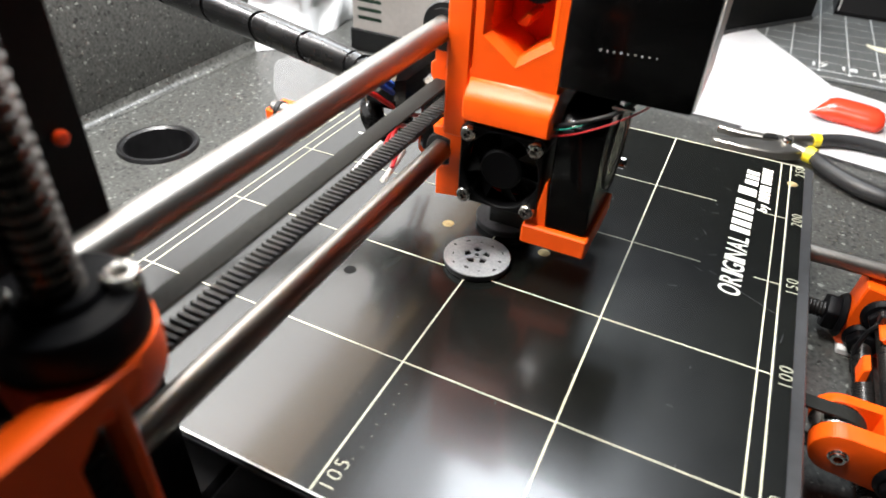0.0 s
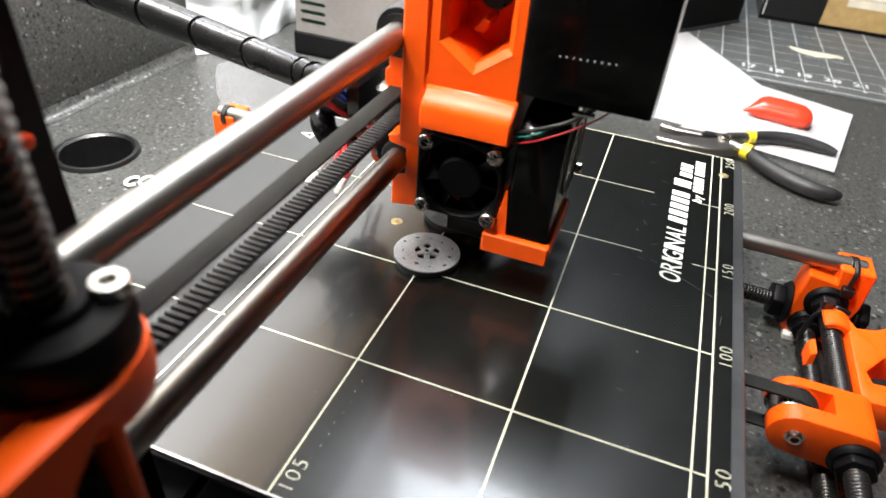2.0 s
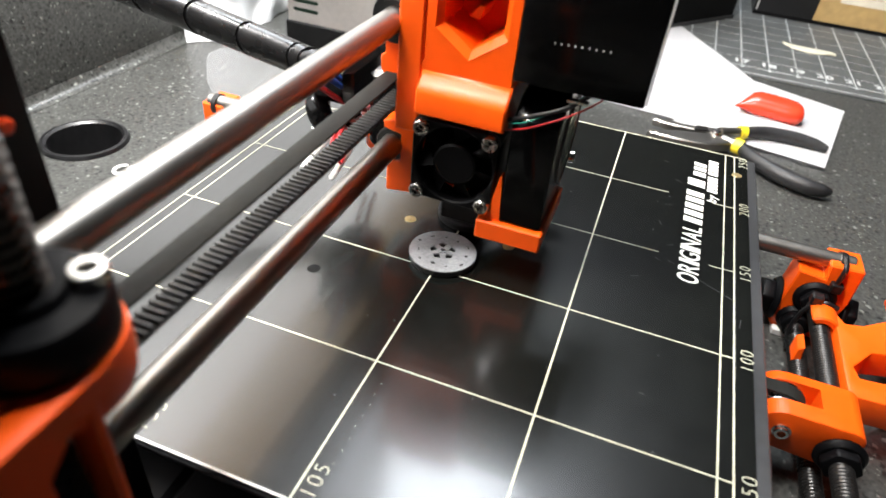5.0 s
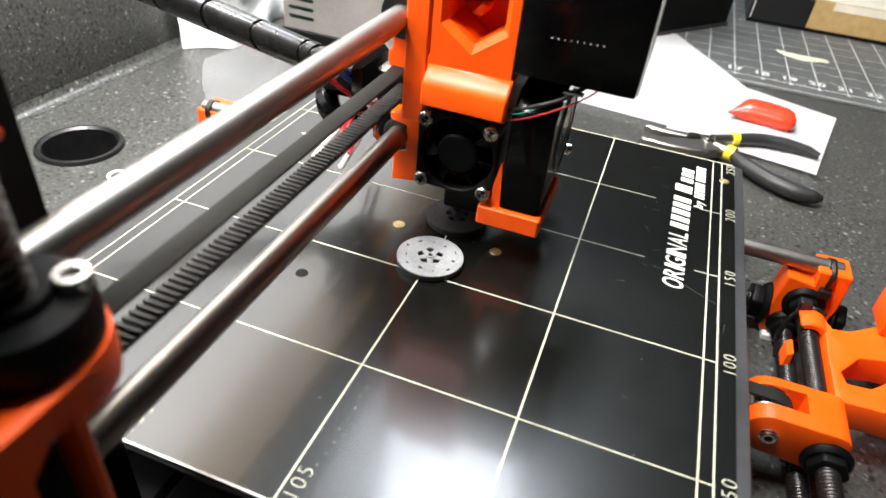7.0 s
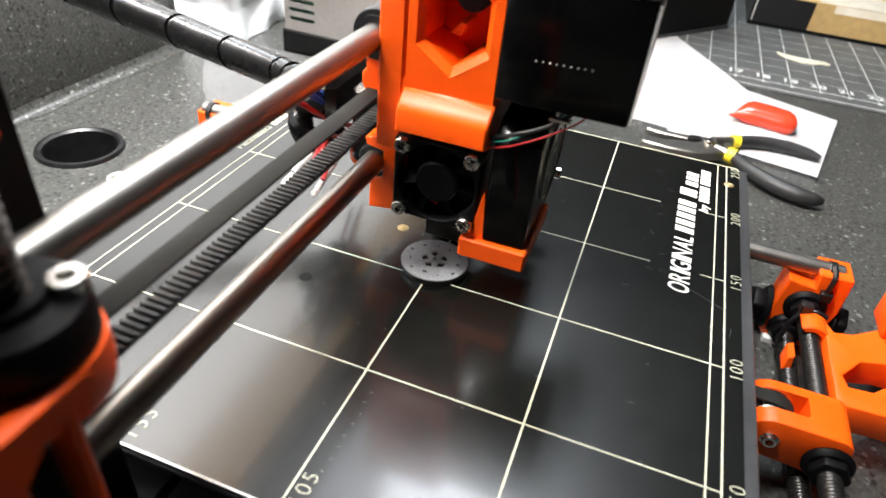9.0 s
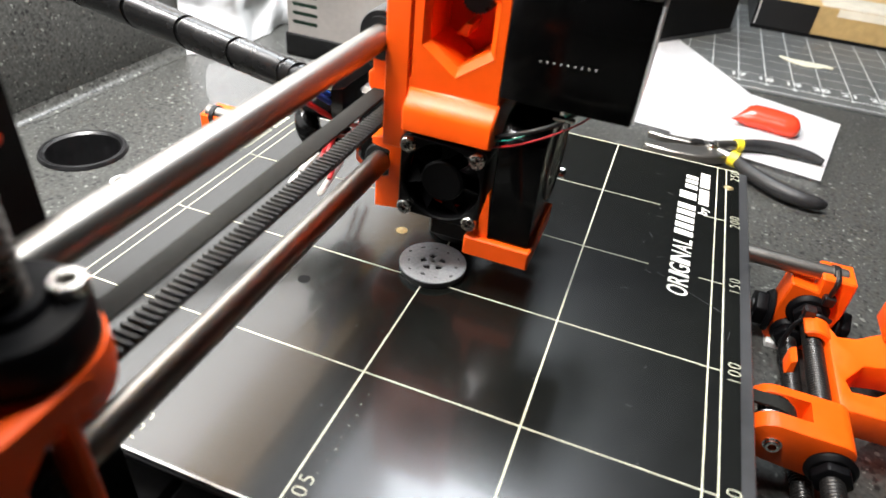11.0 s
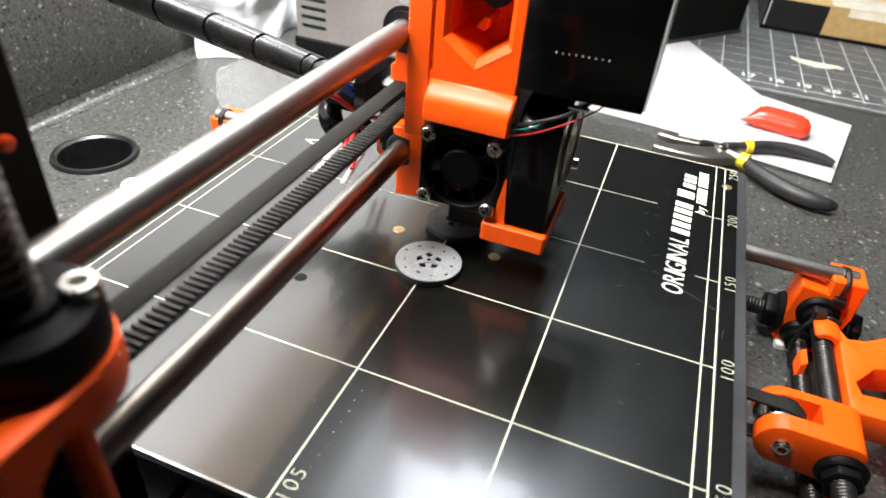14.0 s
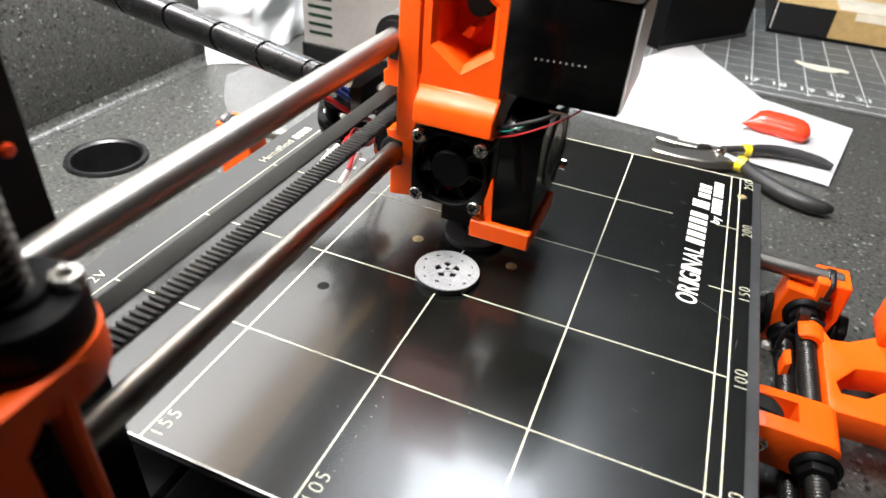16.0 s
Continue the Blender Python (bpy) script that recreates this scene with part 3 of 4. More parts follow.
part("idler_lever", bm, ORANGE, extruder)
# lip over the fan
bm = prism(B(), "y", [(0.0572, 0.1172), (0.0640, 0.1172), (0.0656, 0.1178), (0.0672, 0.1194), (0.0688, 0.1214), (0.0705, 0.1224), (0.0705, 0.1300), (0.0572, 0.1300)], 0.0872, 0.1170, 0.0006)
part("cover_lip", bm, ORANGE, extruder, "protruding orange lip over the fan")
part("lip_side", box(B(), 0.1220, 0.1285, 0.1171, 0.1255, 0.0480, 0.125, 0.0006), ORANGE, extruder)

# hot end fan
c = 0.1033, 0.0395
q, k = 0.0150, 0.0042
octo = [(c[0] + a, c[1] + b) for a, b in ((-q, -q + k), (-q + k, -q), (q - k, -q), (q, -q + k), (q, q - k), (q - k, q), (-q + k, q), (-q, q - k))]
bm = prism(B(), "x", octo, FX, FX + 0.010, 0.0005, holes=[ring(c[0], c[1], 0.0138, 40)])
part("fan_housing", bm, FAN_BLACK, extruder, "black square cooling fan housing")
part("fan_hub", lathe(B(), "x", c[0], c[1], [(0, FX + 0.0009), (0.0068, FX + 0.0009), (0.0076, FX + 0.0016), (0.0076, FX + 0.008), (0, FX + 0.008)], 40), FAN_BLACK, extruder, "black fan hub")
for i in range(7):
    a = i * 2 * math.pi / 7
    bm = B()
    vs = []
    for r in (0.0074, 0.0135):
        for da, dx in ((-0.32, 0.0022), (0.32, 0.0075)):
            vs.append(bm.verts.new((FX + dx, c[0] + r * math.cos(a + da), c[1] + r * math.sin(a + da))))
    f = bm.faces.new((vs[0], vs[1], vs[3], vs[2]))
    ext = bmesh.ops.extrude_face_region(bm, geom=[f])
    bmesh.ops.translate(bm, verts=[v for v in ext["geom"] if isinstance(v, bmesh.types.BMVert)], vec=(0.0006, 0, 0))
    bmesh.ops.recalc_face_normals(bm, faces=bm.faces[:])
    part("fan_blade", bm, FAN_BLACK, extruder)
for a in (-1, 1):
    for b in (-1, 1):
        cap_screw("fan_screw", "x", c[0] + a * 0.0119, c[1] + b * 0.0120, FX + 0.001, FX - 0.0022, 0.0027, extruder)
        part("fan_ear", lathe(B(), "x", c[0] + a * 0.0119, c[1] + b * 0.0120, [(0, FX + 0.0004), (0.0033, FX + 0.0004), (0.0033, FX + 0.0098), (0, FX + 0.0098)], 20), BLACK, extruder)
part("fan_mount", box(B(), FX + 0.0101, 0.1420, 0.0885, 0.1180, 0.0265, 0.0548), BLACK, extruder)
# hot end
part("heater_block", box(B(), 0.140, 0.160, 0.096, 0.112, 0.0050, 0.0165, 0.0006), DARKSTEEL, extruder, "metal heater block")
part("nozzle", lathe(B(), "z", 0.150, 0.104, [(0, 0.0032), (0.0006, 0.0032), (0.0030, 0.0050), (0.003, 0.0055), (0, 0.0055)], 16), BRASS, extruder, "brass nozzle")
part("heat_break", lathe(B(), "z", 0.150, 0.104, [(0, 0.0164), (0.0035, 0.0164), (0.0035, 0.021), (0.011, 0.021), (0.011, 0.0268), (0, 0.0268)], 24), DARKSTEEL, extruder)
# shade under the fan is put into the shield's darker orange
part("hot_end_shield", box(B(), 0.1325, 0.136, 0.0925, 0.1165, 0.0195, 0.0262, 0.001), ORANGE_SHADED, extruder)

# part cooling blower and its duct
bm = prism(B(), "y", [(0.0228, 0.1215), (0.0600, 0.1215), (0.0660, 0.1290), (0.0680, 0.1400), (0.0670, 0.1560), (0.0600, 0.1700), (0.0500, 0.1740), (0.0350, 0.1735), (0.0290, 0.1700), (0.0228, 0.1560)], 0.0705, 0.0855, 0.0008)
part("blower", bm, MOTOR_BLACK, extruder, "black radial blower housing")
part("blower_inlet", lathe(B(), "y", 0.0455, 0.1490, [(0.0105, 0.0703), (0.0150, 0.0703), (0.0155, 0.0698), (0.0160, 0.0704)], 36), BLACK, extruder)
cap_screw("blower_screw", "y", 0.0257, 0.1755, 0.0740, 0.0690, 0.0024, extruder)
part("blower_ear", lathe(B(), "y", 0.0257, 0.1750, [(0, 0.0728), (0.0035, 0.0728), (0.0035, 0.0850), (0, 0.0850)], 18), BLACK, extruder)
bm = prism(B(), "z", [(0.1195, 0.0690), (0.1560, 0.0690), (0.1560, 0.0870), (0.1400, 0.0925), (0.1195, 0.0925)], 0.0150, 0.0226, 0.0006)
part("air_duct", bm, ORANGE, extruder, "orange printed air duct under the blower")
bm = prism(B(), "x", [(0.0846, 0.0222), (0.0900, 0.0222), (0.0885, 0.0300), (0.0866, 0.0400), (0.0860, 0.0400)], 0.1216, 0.1250)
part("duct_arm", bm, ORANGE, extruder)

# motor
bm = box(B(), 0.1212, 0.1630, 0.0484, 0.0876, 0.0732, 0.1075, 0.0008, 2)
part("motor", bm, MOTOR_BLACK, extruder, "black stepper motor body")
part("motor_cap", box(B(), 0.1206, 0.1634, 0.0482, 0.0876, 0.1077, 0.1170, 0.0018, 2), ALU, extruder, "grey metal motor end cap")
part("motor_edge", box(B(), 0.1216, 0.1626, 0.0477, 0.0483, 0.0745, 0.1070), CLEARTAPE, extruder, "bright side of the motor")
for i in range(9):
    yy = 0.0770 - i * 0.00197
    part("vent_dot", lathe(B(), "x", yy, 0.0870 + i * 0.00007, [(0, 0.1207), (0.00016, 0.1207), (0.0002, 0.1213)], 8), WHITEPLASTIC, extruder)
part("motor_wire", tube(B(), [(0.1225, 0.0885, 0.0562), (0.1205, 0.0800, 0.0600), (0.1225, 0.0700, 0.0650), (0.1260, 0.0620, 0.0700), (0.128, 0.058, 0.0745)], 0.0003), WIRE_RED, extruder, "thin red wire")
part("motor_wire", tube(B(), [(0.1225, 0.0880, 0.0585), (0.1200, 0.0810, 0.0620), (0.1230, 0.0720, 0.0670), (0.1260, 0.0640, 0.0735)], 0.0002), WIRE_GREEN, extruder, "thin green wire")
part("motor_wire", tube(B(), [(0.1225, 0.0875, 0.0600), (0.1210, 0.0790, 0.0640), (0.1230, 0.0700, 0.0680), (0.1255, 0.0630, 0.0735)], 0.0007), BLACK, extruder, "thin black wire")
part("wire_clip", box(B(), 0.1225, 0.125, 0.064, 0.0705, 0.0700, 0.0707), SCREW, extruder)

# spiral cable wrap that hangs from the carriage
A0, A1 = Vector((0.1600, 0.1720, 0.0450)), Vector((0.1230, 0.2900, 0.0860))
part("cable_wrap", tube(B(), [A0 + Vector((0.012, -0.016, -0.008)), A0, A0.lerp(A1, 0.5), A1], 0.0052, 20), BLACK, extruder, "black cable loom")
run = (A1 - A0).normalized()
side = Vector((0, 0, 1)).cross(run).normalized()
over = run.cross(side)


def wrap_turn(start, length, r=0.0064, lean=0.0055, n=28):
    """One turn of the flat spiral wrap, its ends cut aslant."""
    bm = B()
    loops = [[], [], [], []]
    for j in range(n):
        a = 2 * math.pi * j / n
        d = start + lean * math.cos(a - 0.6)
        out = math.cos(a) * side + math.sin(a) * over
        for k, (dd, rr) in enumerate(((d, r), (d + length, r), (d + length, r - 0.0009), (d, r - 0.0009))):
            loops[k].append(bm.verts.new(A0 + run * dd + out * rr))
    for lo, hi in zip(loops, loops[1:] + loops[:1]):
        for j in range(n):
            bm.faces.new((lo[j], lo[(j + 1) % n], hi[(j + 1) % n], hi[j]))
    bmesh.ops.recalc_face_normals(bm, faces=bm.faces[:])
    part("wrap_turn", bm, WRAP_BLACK, extruder)


wrap_turn(-0.004, 0.0030)
wrap_turn(0.001, 0.0030)
wrap_turn(0.006, 0.0034)
for k in range(6):
    wrap_turn(0.0105 + k * 0.0200, 0.0186)
part("loom_wire", tube(B(), [(0.1174, 0.1535, 0.0592), (0.1224, 0.152, 0.0555), (0.1340, 0.152, 0.0470), (0.1504, 0.152, 0.0370), (0.165, 0.150, 0.030)], 0.0010), WIRE_RED, extruder, "red loom wire")
part("loom_wire", tube(B(), [(0.1200, 0.1535, 0.0627), (0.1250, 0.152, 0.0590), (0.1370, 0.152, 0.0505), (0.1530, 0.152, 0.0400), (0.168, 0.150, 0.033)], 0.0011), WIRE_BLUE, extruder, "blue loom wire")
part("loom_wire", tube(B(), [(0.1225, 0.1535, 0.0637), (0.1275, 0.152, 0.0600), (0.1390, 0.152, 0.0520), (0.1550, 0.152, 0.0420), (0.17, 0.150, 0.035)], 0.0009), WIRE_BLUE, extruder, "blue loom wire")
part("loom_sleeve", tube(B(), [(0.1560, 0.170, 0.0440), (0.1420, 0.166, 0.0400), (0.1400, 0.161, 0.0330), (0.1560, 0.157, 0.0280)], 0.0048), MOTOR_BLACK, extruder, "black loom sleeve")
part("loom_bracket", box(B(), 0.1340, 0.1640, 0.1480, 0.1660, 0.0440, 0.0600, 0.003), MOTOR_BLACK, extruder, "black cable bracket behind the carriage")
part("bracket_screw", lathe(B(), "x", 0.1560, 0.0560, [(0, 0.1290), (0.0022, 0.1290), (0.0025, 0.1300), (0.0025, 0.1345)], 16), SCREW, extruder)

# ---- front of the base: rods, corner, belt holder ----
YR_X, YR_Z = 0.2115, -0.0195
rod("bed_rod", "y", YR_Z, YR_X, -0.0610, 0.2845, 0.004, STEEL, "polished steel bed guide rod")


def threaded(name, axis, a, b, c0, c1, r, parent=printer, pitch=0.0015):
    prof = [(0, c0)]
    c = c0
    while c < c1:
        prof += [(r * 0.89, c), (r, c + pitch * 0.45), (r, c + pitch * 0.55)]
        c += pitch
    prof += [(0, c)]
    return part(name, lathe(B(), axis, a, b, prof, 20), DARKSTEEL, parent, "black threaded steel rod")


def hex_nut(axis, a, b, c0, c1, r, washer, parent=printer):
    """A flanged nut seated at c0: a dished flange under a hexagon with a rounded crown."""
    s = 1 if c1 > c0 else -1
    bm = prism(B(), axis, ring(a, b, r, 6), c0 + s * 0.0008, c1, 0.0009, seg=2)
    n = part("nut", bm, NUT_BLACK, parent, "black steel nut")
    w = washer
    part("flange", lathe(B(), axis, a, b, [(0.0042, c0 - s * 0.0015), (w, c0 - s * 0.0015), (w * 1.02, c0 - s * 0.0008), (w * 0.97, c0), (w * 0.85, c0 + s * 0.0011), (0.0042, c0 + s * 0.0014)], 36), NUT_BLACK, n)
    return n


M_Y, M_Z, N_Y, N_Z = -0.0500, -0.0365, -0.0465, -0.0520
threaded("threaded_rod", "x", M_Y, M_Z, -0.03, 0.222, 0.0041)
threaded("threaded_rod", "x", N_Y, N_Z, -0.03, 0.215, 0.0041)
threaded("threaded_rod", "y", -0.0479, 0.2115, -0.066, 0.28, 0.0041)


bm = prism(B(), "x", [(-0.0390, -0.0240), (-0.0505, -0.0255), (-0.0497, -0.0175), (-0.0640, -0.0170), (-0.0645, -0.0360), (-0.0600, -BED_Z + 0.001), (-0.0400, -BED_Z + 0.001), (-0.0365, -0.0560)], 0.2030, 0.2190, 0.0007)
part("base_corner", bm, ORANGE, printer, "orange printed corner block of the base")
part("corner_foot", box(B(), 0.199, 0.212, -0.050, -0.0390, -BED_Z, -BED_Z + 0.0035, 0.0005), WHITEPLASTIC, printer, "small white foot")
hex_nut("x", M_Y, -0.0365, 0.2012, 0.1962, 0.0068, 0.0090)
hex_nut("x", -0.0465, -0.0510, 0.2015, 0.1955, 0.0068, 0.0076)
hex_nut("y", -0.0479, 0.2115, -0.0360, -0.0295, 0.0090, 0.0106)
hex_nut("y", -0.0465, 0.2115, -0.0660, -0.0715, 0.0088, 0.0104)


def zip_tie(a_y, x, z, r, head):
    bm = prism(B(), "y", ring(z, x, r + 0.0011, 28), a_y - 0.0014, a_y + 0.0014, holes=[ring(z, x, r + 0.0002, 28)])
    part("zip_tie", bm, BLACK, printer, "black cable tie")
    part("tie_head", box(B(), head[0] - 0.0022, head[0] + 0.0022, a_y - 0.0026, a_y + 0.0026, head[1] - 0.0025, head[1] + 0.0025, 0.0006), BLACK, printer)


zip_tie(-0.0555, YR_X, YR_Z - 0.0015, 0.0050, (0.2018, -0.0275))
bm = tube(B(), [(0.2080, -0.0555, -0.0150), (0.2020, -0.0555, -0.0175), (0.2012, -0.0550, -0.0275)], 0.0012, 8)
part("tie_tail", bm, BLACK, printer)

# bed belt holder on the front rods
nose = [(-0.0293 + 0.0093 * math.sin(q), -0.0335 + 0.0093 * math.cos(q)) for q in [i * math.pi / 10 for i in range(11)]]
heel = [(-0.0505 - 0.0050 * math.sin(q), -0.0292 + 0.0050 * math.cos(q)) for q in [i * math.pi / 12 for i in range(6, -1, -1)]]
tail = [(-0.0500, -0.0446), (-0.0540, -0.0432), (-0.0555, -0.0400)]
bm = B()
for x0, x1, front in ((0.1090, 0.1162, nose), (0.1162, 0.1262, [(-0.0405, -0.0242), (-0.0405, -0.0428)]), (0.1262, 0.1310, nose)):
    prism(bm, "x", front + tail + heel, x0, x1)
rim = [e for e in bm.edges if all(v.co.x < 0.10905 for v in e.verts) or all(v.co.x > 0.13095 for v in e.verts)]
bmesh.ops.bevel(bm, geom=rim, offset=0.0008, segments=2, affect="EDGES", profile=0.5)
part("belt_holder", bm, ORANGE, printer, "orange printed belt idler holder with rounded ends", smooth=40)
part("idler_pulley", lathe(B(), "x", -0.0290, -0.0335, [(0, 0.1164), (0.0086, 0.1164), (0.0090, 0.1170), (0.0080, 0.1176), (0.0080, 0.1246), (0.0090, 0.1252), (0.0086, 0.1260), (0, 0.1260)], 32), SCREW, printer, "steel idler pulley")
bm = box(B(), 0.1180, 0.1242, -0.0290, 0.20, -0.0250, -0.0240)
prism(bm, "x", [(-0.0290 - 0.0092 * math.sin(a * 0.16), -0.0335 + 0.0092 * math.cos(a * 0.16)) for a in range(20)] + [(-0.0290 - 0.0082 * math.sin(a * 0.16), -0.0335 + 0.0082 * math.cos(a * 0.16)) for a in range(19, -1, -1)], 0.1180, 0.1242)
box(bm, 0.1180, 0.1242, -0.0290, 0.20, -0.0428, -0.0418)
part("bed_belt", bm, RUBBER, printer, "black bed drive belt")
cap_screw("holder_screw", "x", -0.0293, -0.0335, 0.1092, 0.1072, 0.0027, printer)
part("holder_screw_washer", lathe(B(), "x", -0.0293, -0.0335, [(0.002, 0.1086), (0.0033, 0.1086), (0.0033, 0.1091), (0.002, 0.1091)], 24), SCREW, printer)
hex_nut("x", M_Y, -0.0362, 0.1072, 0.1024, 0.0072, 0.0086)

# display bracket clipped to the front rods
bm = prism(B(), "z", [(0.1880, -0.0556), (0.1815, -0.0585), (0.1835, -0.0660), (0.1935, -0.0790), (0.2050, -0.0850), (0.2050, -0.1300), (0.1370, -0.1300), (0.1370, -0.0720),
                      (0.1360, -0.0560), (0.1380, -0.0544), (0.1630, -0.0544), (0.1760, -0.0546), (0.1880, -0.0546)],
           -0.0440, -0.0310, 0.0008, holes=[[(0.1540, -0.0585), (0.1660, -0.0670), (0.1690, -0.0770), (0.1690, -0.0960), (0.1540, -0.0960), (0.1570, -0.0770), (0.1490, -0.0690), (0.1480, -0.0600)]], seg=2)
part("display_bracket", bm, ORANGE, printer, "orange printed display bracket with a cut-out")
arc = [(M_Y + r * math.cos(q), M_Z + r * math.sin(q)) for r, qs in ((0.0078, range(-2, 13)), (0.0044, range(12, -3, -1))) for q in [math.pi - i * math.pi / 16 for i in qs]]
part("bracket_hook", prism(B(), "x", arc, 0.1775, 0.1895, 0.0007), ORANGE, printer, "orange hook over the rod")
part("bracket_post", box(B(), 0.1860, 0.2050, -0.1300, -0.0770, -0.0309, -0.0150, 0.001, 2), ORANGE, printer, "raised end of the bracket")
bm = prism(B(), "x", [(-0.0430, -0.0540), (-0.0430, -0.0430), (-0.0455, -0.0410), (-0.0470, -0.0540)], 0.170, 0.180, 0.0004)
part("bracket_clip", bm, ORANGE, printer)
part("bracket_tie", tube(B(), [(0.1890, -0.0560, -0.0300), (0.1890, -0.0500, -0.0290), (0.1890, -0.0440, -0.0350), (0.1890, -0.0425, -0.0480), (0.1890, -0.0450, -0.0585)], 0.0011, 8), BLACK, printer, "black cable tie on the bracket")
part("tie_head", box(B(), 0.1870, 0.1915, -0.0490, -0.0440, -0.0305, -0.0255, 0.0007), BLACK, printer)

# rear corner of the base
bm = prism(B(), "x", [(0.2640, -0.0250), (0.2730, -0.0250), (0.2730, -0.0195), (0.2870, -0.0195), (0.2870, -BED_Z + 0.0005), (0.2640, -BED_Z + 0.0005)], 0.2065, 0.2245, 0.0008)
part("base_corner", bm, ORANGE, printer, "orange printed rear corner of the base")
zip_tie(0.2790, YR_X, YR_Z - 0.0015, 0.0050, (0.2190, -0.0225))

# cables behind the carriage
for i, (yy, zz) in enumerate(((0.150, 0.034), (0.153, 0.030), (0.148, 0.028))):
    part("loom_wire", tube(B(), [(0.1260, yy, zz - 0.002), (0.1380, yy + 0.002, zz + 0.003), (0.1500, yy + 0.003, zz - 0.002), (0.180, yy + 0.01, zz - 0.008)], 0.0009), WIRE_RED, extruder, "red loom wire")
part("loom_tie", tube(B(), [(0.1225, 0.150, 0.0215), (0.1245, 0.150, 0.0215), (0.1390, 0.150, 0.0265)], 0.0012), WHITEPLASTIC, extruder, "white cable tie")
for dx, dz in ((0.1190, 0.0350), (0.1130, 0.0345), (0.1060, 0.0330)):
    part("loom_tie", tube(B(), [(dx, 0.152, dz), (dx + 0.003, 0.152, dz + 0.0007), (dx + 0.006, 0.152, dz + 0.0010)], 0.0010), WHITEPLASTIC, extruder, "white cable tie end")
part("carriage_clip", box(B(), 0.1480, 0.1560, 0.142, 0.149, 0.021, 0.030, 0.002), ORANGE, extruder)

# ---- things on the bed ----


def printed_disc(x, y, top, text):
    """A flat printed wheel with a hub hole and five openings: body darkened for the shade under it, paler top layer."""
    h = holder("printed_wheel", text, "printed part", (x, y, BED_Z))
    holes = [ring(0, 0, 0.0010, 14)]
    for i in range(5):
        a0 = i * 2 * math.pi / 5 + 0.35
        holes.append([(r * math.cos(a0 + d), r * math.sin(a0 + d)) for r, d in ((0.0021, 0.0), (0.0044, -0.42), (0.0051, 0.0), (0.0044, 0.42))])
    # shade below the top layer is put into the body's dark colour
    part("wheel_body", prism(B(), "z", ring(0, 0, 0.0124, 56), 0.0002, 0.0022, 0.0, holes=holes), DARKPLA, h, "lower layers with the underside shade put in their dark colour")
    part("wheel_top", prism(B(), "z", ring(0, 0, 0.0126, 64), 0.0023, 0.0030, 0.0001, holes=holes), top, h)
    part("wheel_hub", prism(B(), "z", ring(0, 0, 0.0017, 20), 0.0030, 0.0034, holes=[ring(0, 0, 0.0009, 14)]), top, h)
    for i in range(11):
        a = i * 0.57 + 0.2
        r = 0.0085 + 0.0024 * ((i * 37) % 5) / 5
        w, l = 0.00025 + 0.0002 * (i % 3), 0.0006 + 0.0004 * (i % 2)
        pts = [(r * math.cos(a) - l * math.sin(a) * math.cos(q) + w * math.cos(a) * math.sin(q), r * math.sin(a) + l * math.cos(a) * math.cos(q) + w * math.sin(a) * math.sin(q)) for q in [k * math.pi / 4 for k in range(8)]]
        part("surface_pit", prism(B(), "z", pts, 0.00302, 0.00308), DARKPLA, h)
    return h


disc_a = printed_disc(0.1080, 0.1050, PLA, "flat grey printed wheel with small openings on the bed")
# same print as the first wheel, coloured darker for the shade under the extruder
disc_b = printed_disc(0.1390, 0.1050, SHADED_PLA, "flat grey printed wheel under the nozzle, shade put in its colour")

# ---- things on the counter ----
# cutting mat
mat = thing("cutting_mat", prism(B(), "z", [(0.5695, -0.62), (0.9050, -0.62), (0.9050, 0.265), (0.5695, 0.265)], 0.0, 0.0018, 0.0004), MATGREY, "grey self-healing cutting mat with an inch grid", "cutting mat")


def mat_line(x0, x1, y0, y1):
    part("mat_line", box(B(), x0, x1, y0, y1, 0.00185, 0.00195), MATLINE, mat, smooth=0)


mat_line(0.5745, 0.5757, -0.61, 0.26)
mat_line(0.5918, 0.5926, -0.61, 0.26)
for n in range(8, 34):
    yy = -0.0284 - (n - 17) * 0.0254
    mat_line(0.5927, 0.90, yy - 0.00042, yy + 0.00042)
    mat_line(0.5890, 0.5917, yy - 0.0016, yy + 0.0016)
    for k in range(1, 8):
        mat_line(0.5930, 0.5950 if k % 4 else 0.5970, yy - k * 0.003175 - 0.0002, yy - k * 0.003175 + 0.0002)
    if 9 < n < 30:
        lettering("number", str(n), 0.0135, MATLINE, mat, Matrix.Translation((0.6065, yy + 0.0005, 0.0019)) @ Matrix.Rotation(-math.pi / 2, 4, "Z"), weight=0.035, advance=0.62)
for i in range(1, 12):
    xx = 0.5922 + i * 0.0254
    mat_line(xx - 0.00012, xx + 0.00012, -0.61, 0.26)


def sheet(name, corners, z, label, n=14, curl=0.001):
    """A paper sheet between four corners, faintly wavy, lying on the counter."""
    bm = B()
    a, b, c, d = [Vector((x, y, 0)) for x, y in corners]
    grid = []
    for i in range(n + 1):
        row = []
        for j in range(n + 1):
            u, v = i / n, j / n
            p = (a * (1 - u) + b * u) * (1 - v) + (d * (1 - u) + c * u) * v
            w = curl * (0.5 + 0.5 * noise.noise(p * 14.0))
            row.append(bm.verts.new((p.x, p.y, z + w)))
        grid.append(row)
    for i in range(n):
        for j in range(n):
            bm.faces.new((grid[i][j], grid[i + 1][j], grid[i + 1][j + 1], grid[i][j + 1]))
    bmesh.ops.solidify(bm, geom=bm.faces[:], thickness=0.00015)
    bmesh.ops.recalc_face_normals(bm, faces=bm.faces[:])
    return thing(name, bm, PAPER, label, "paper", group="papers")


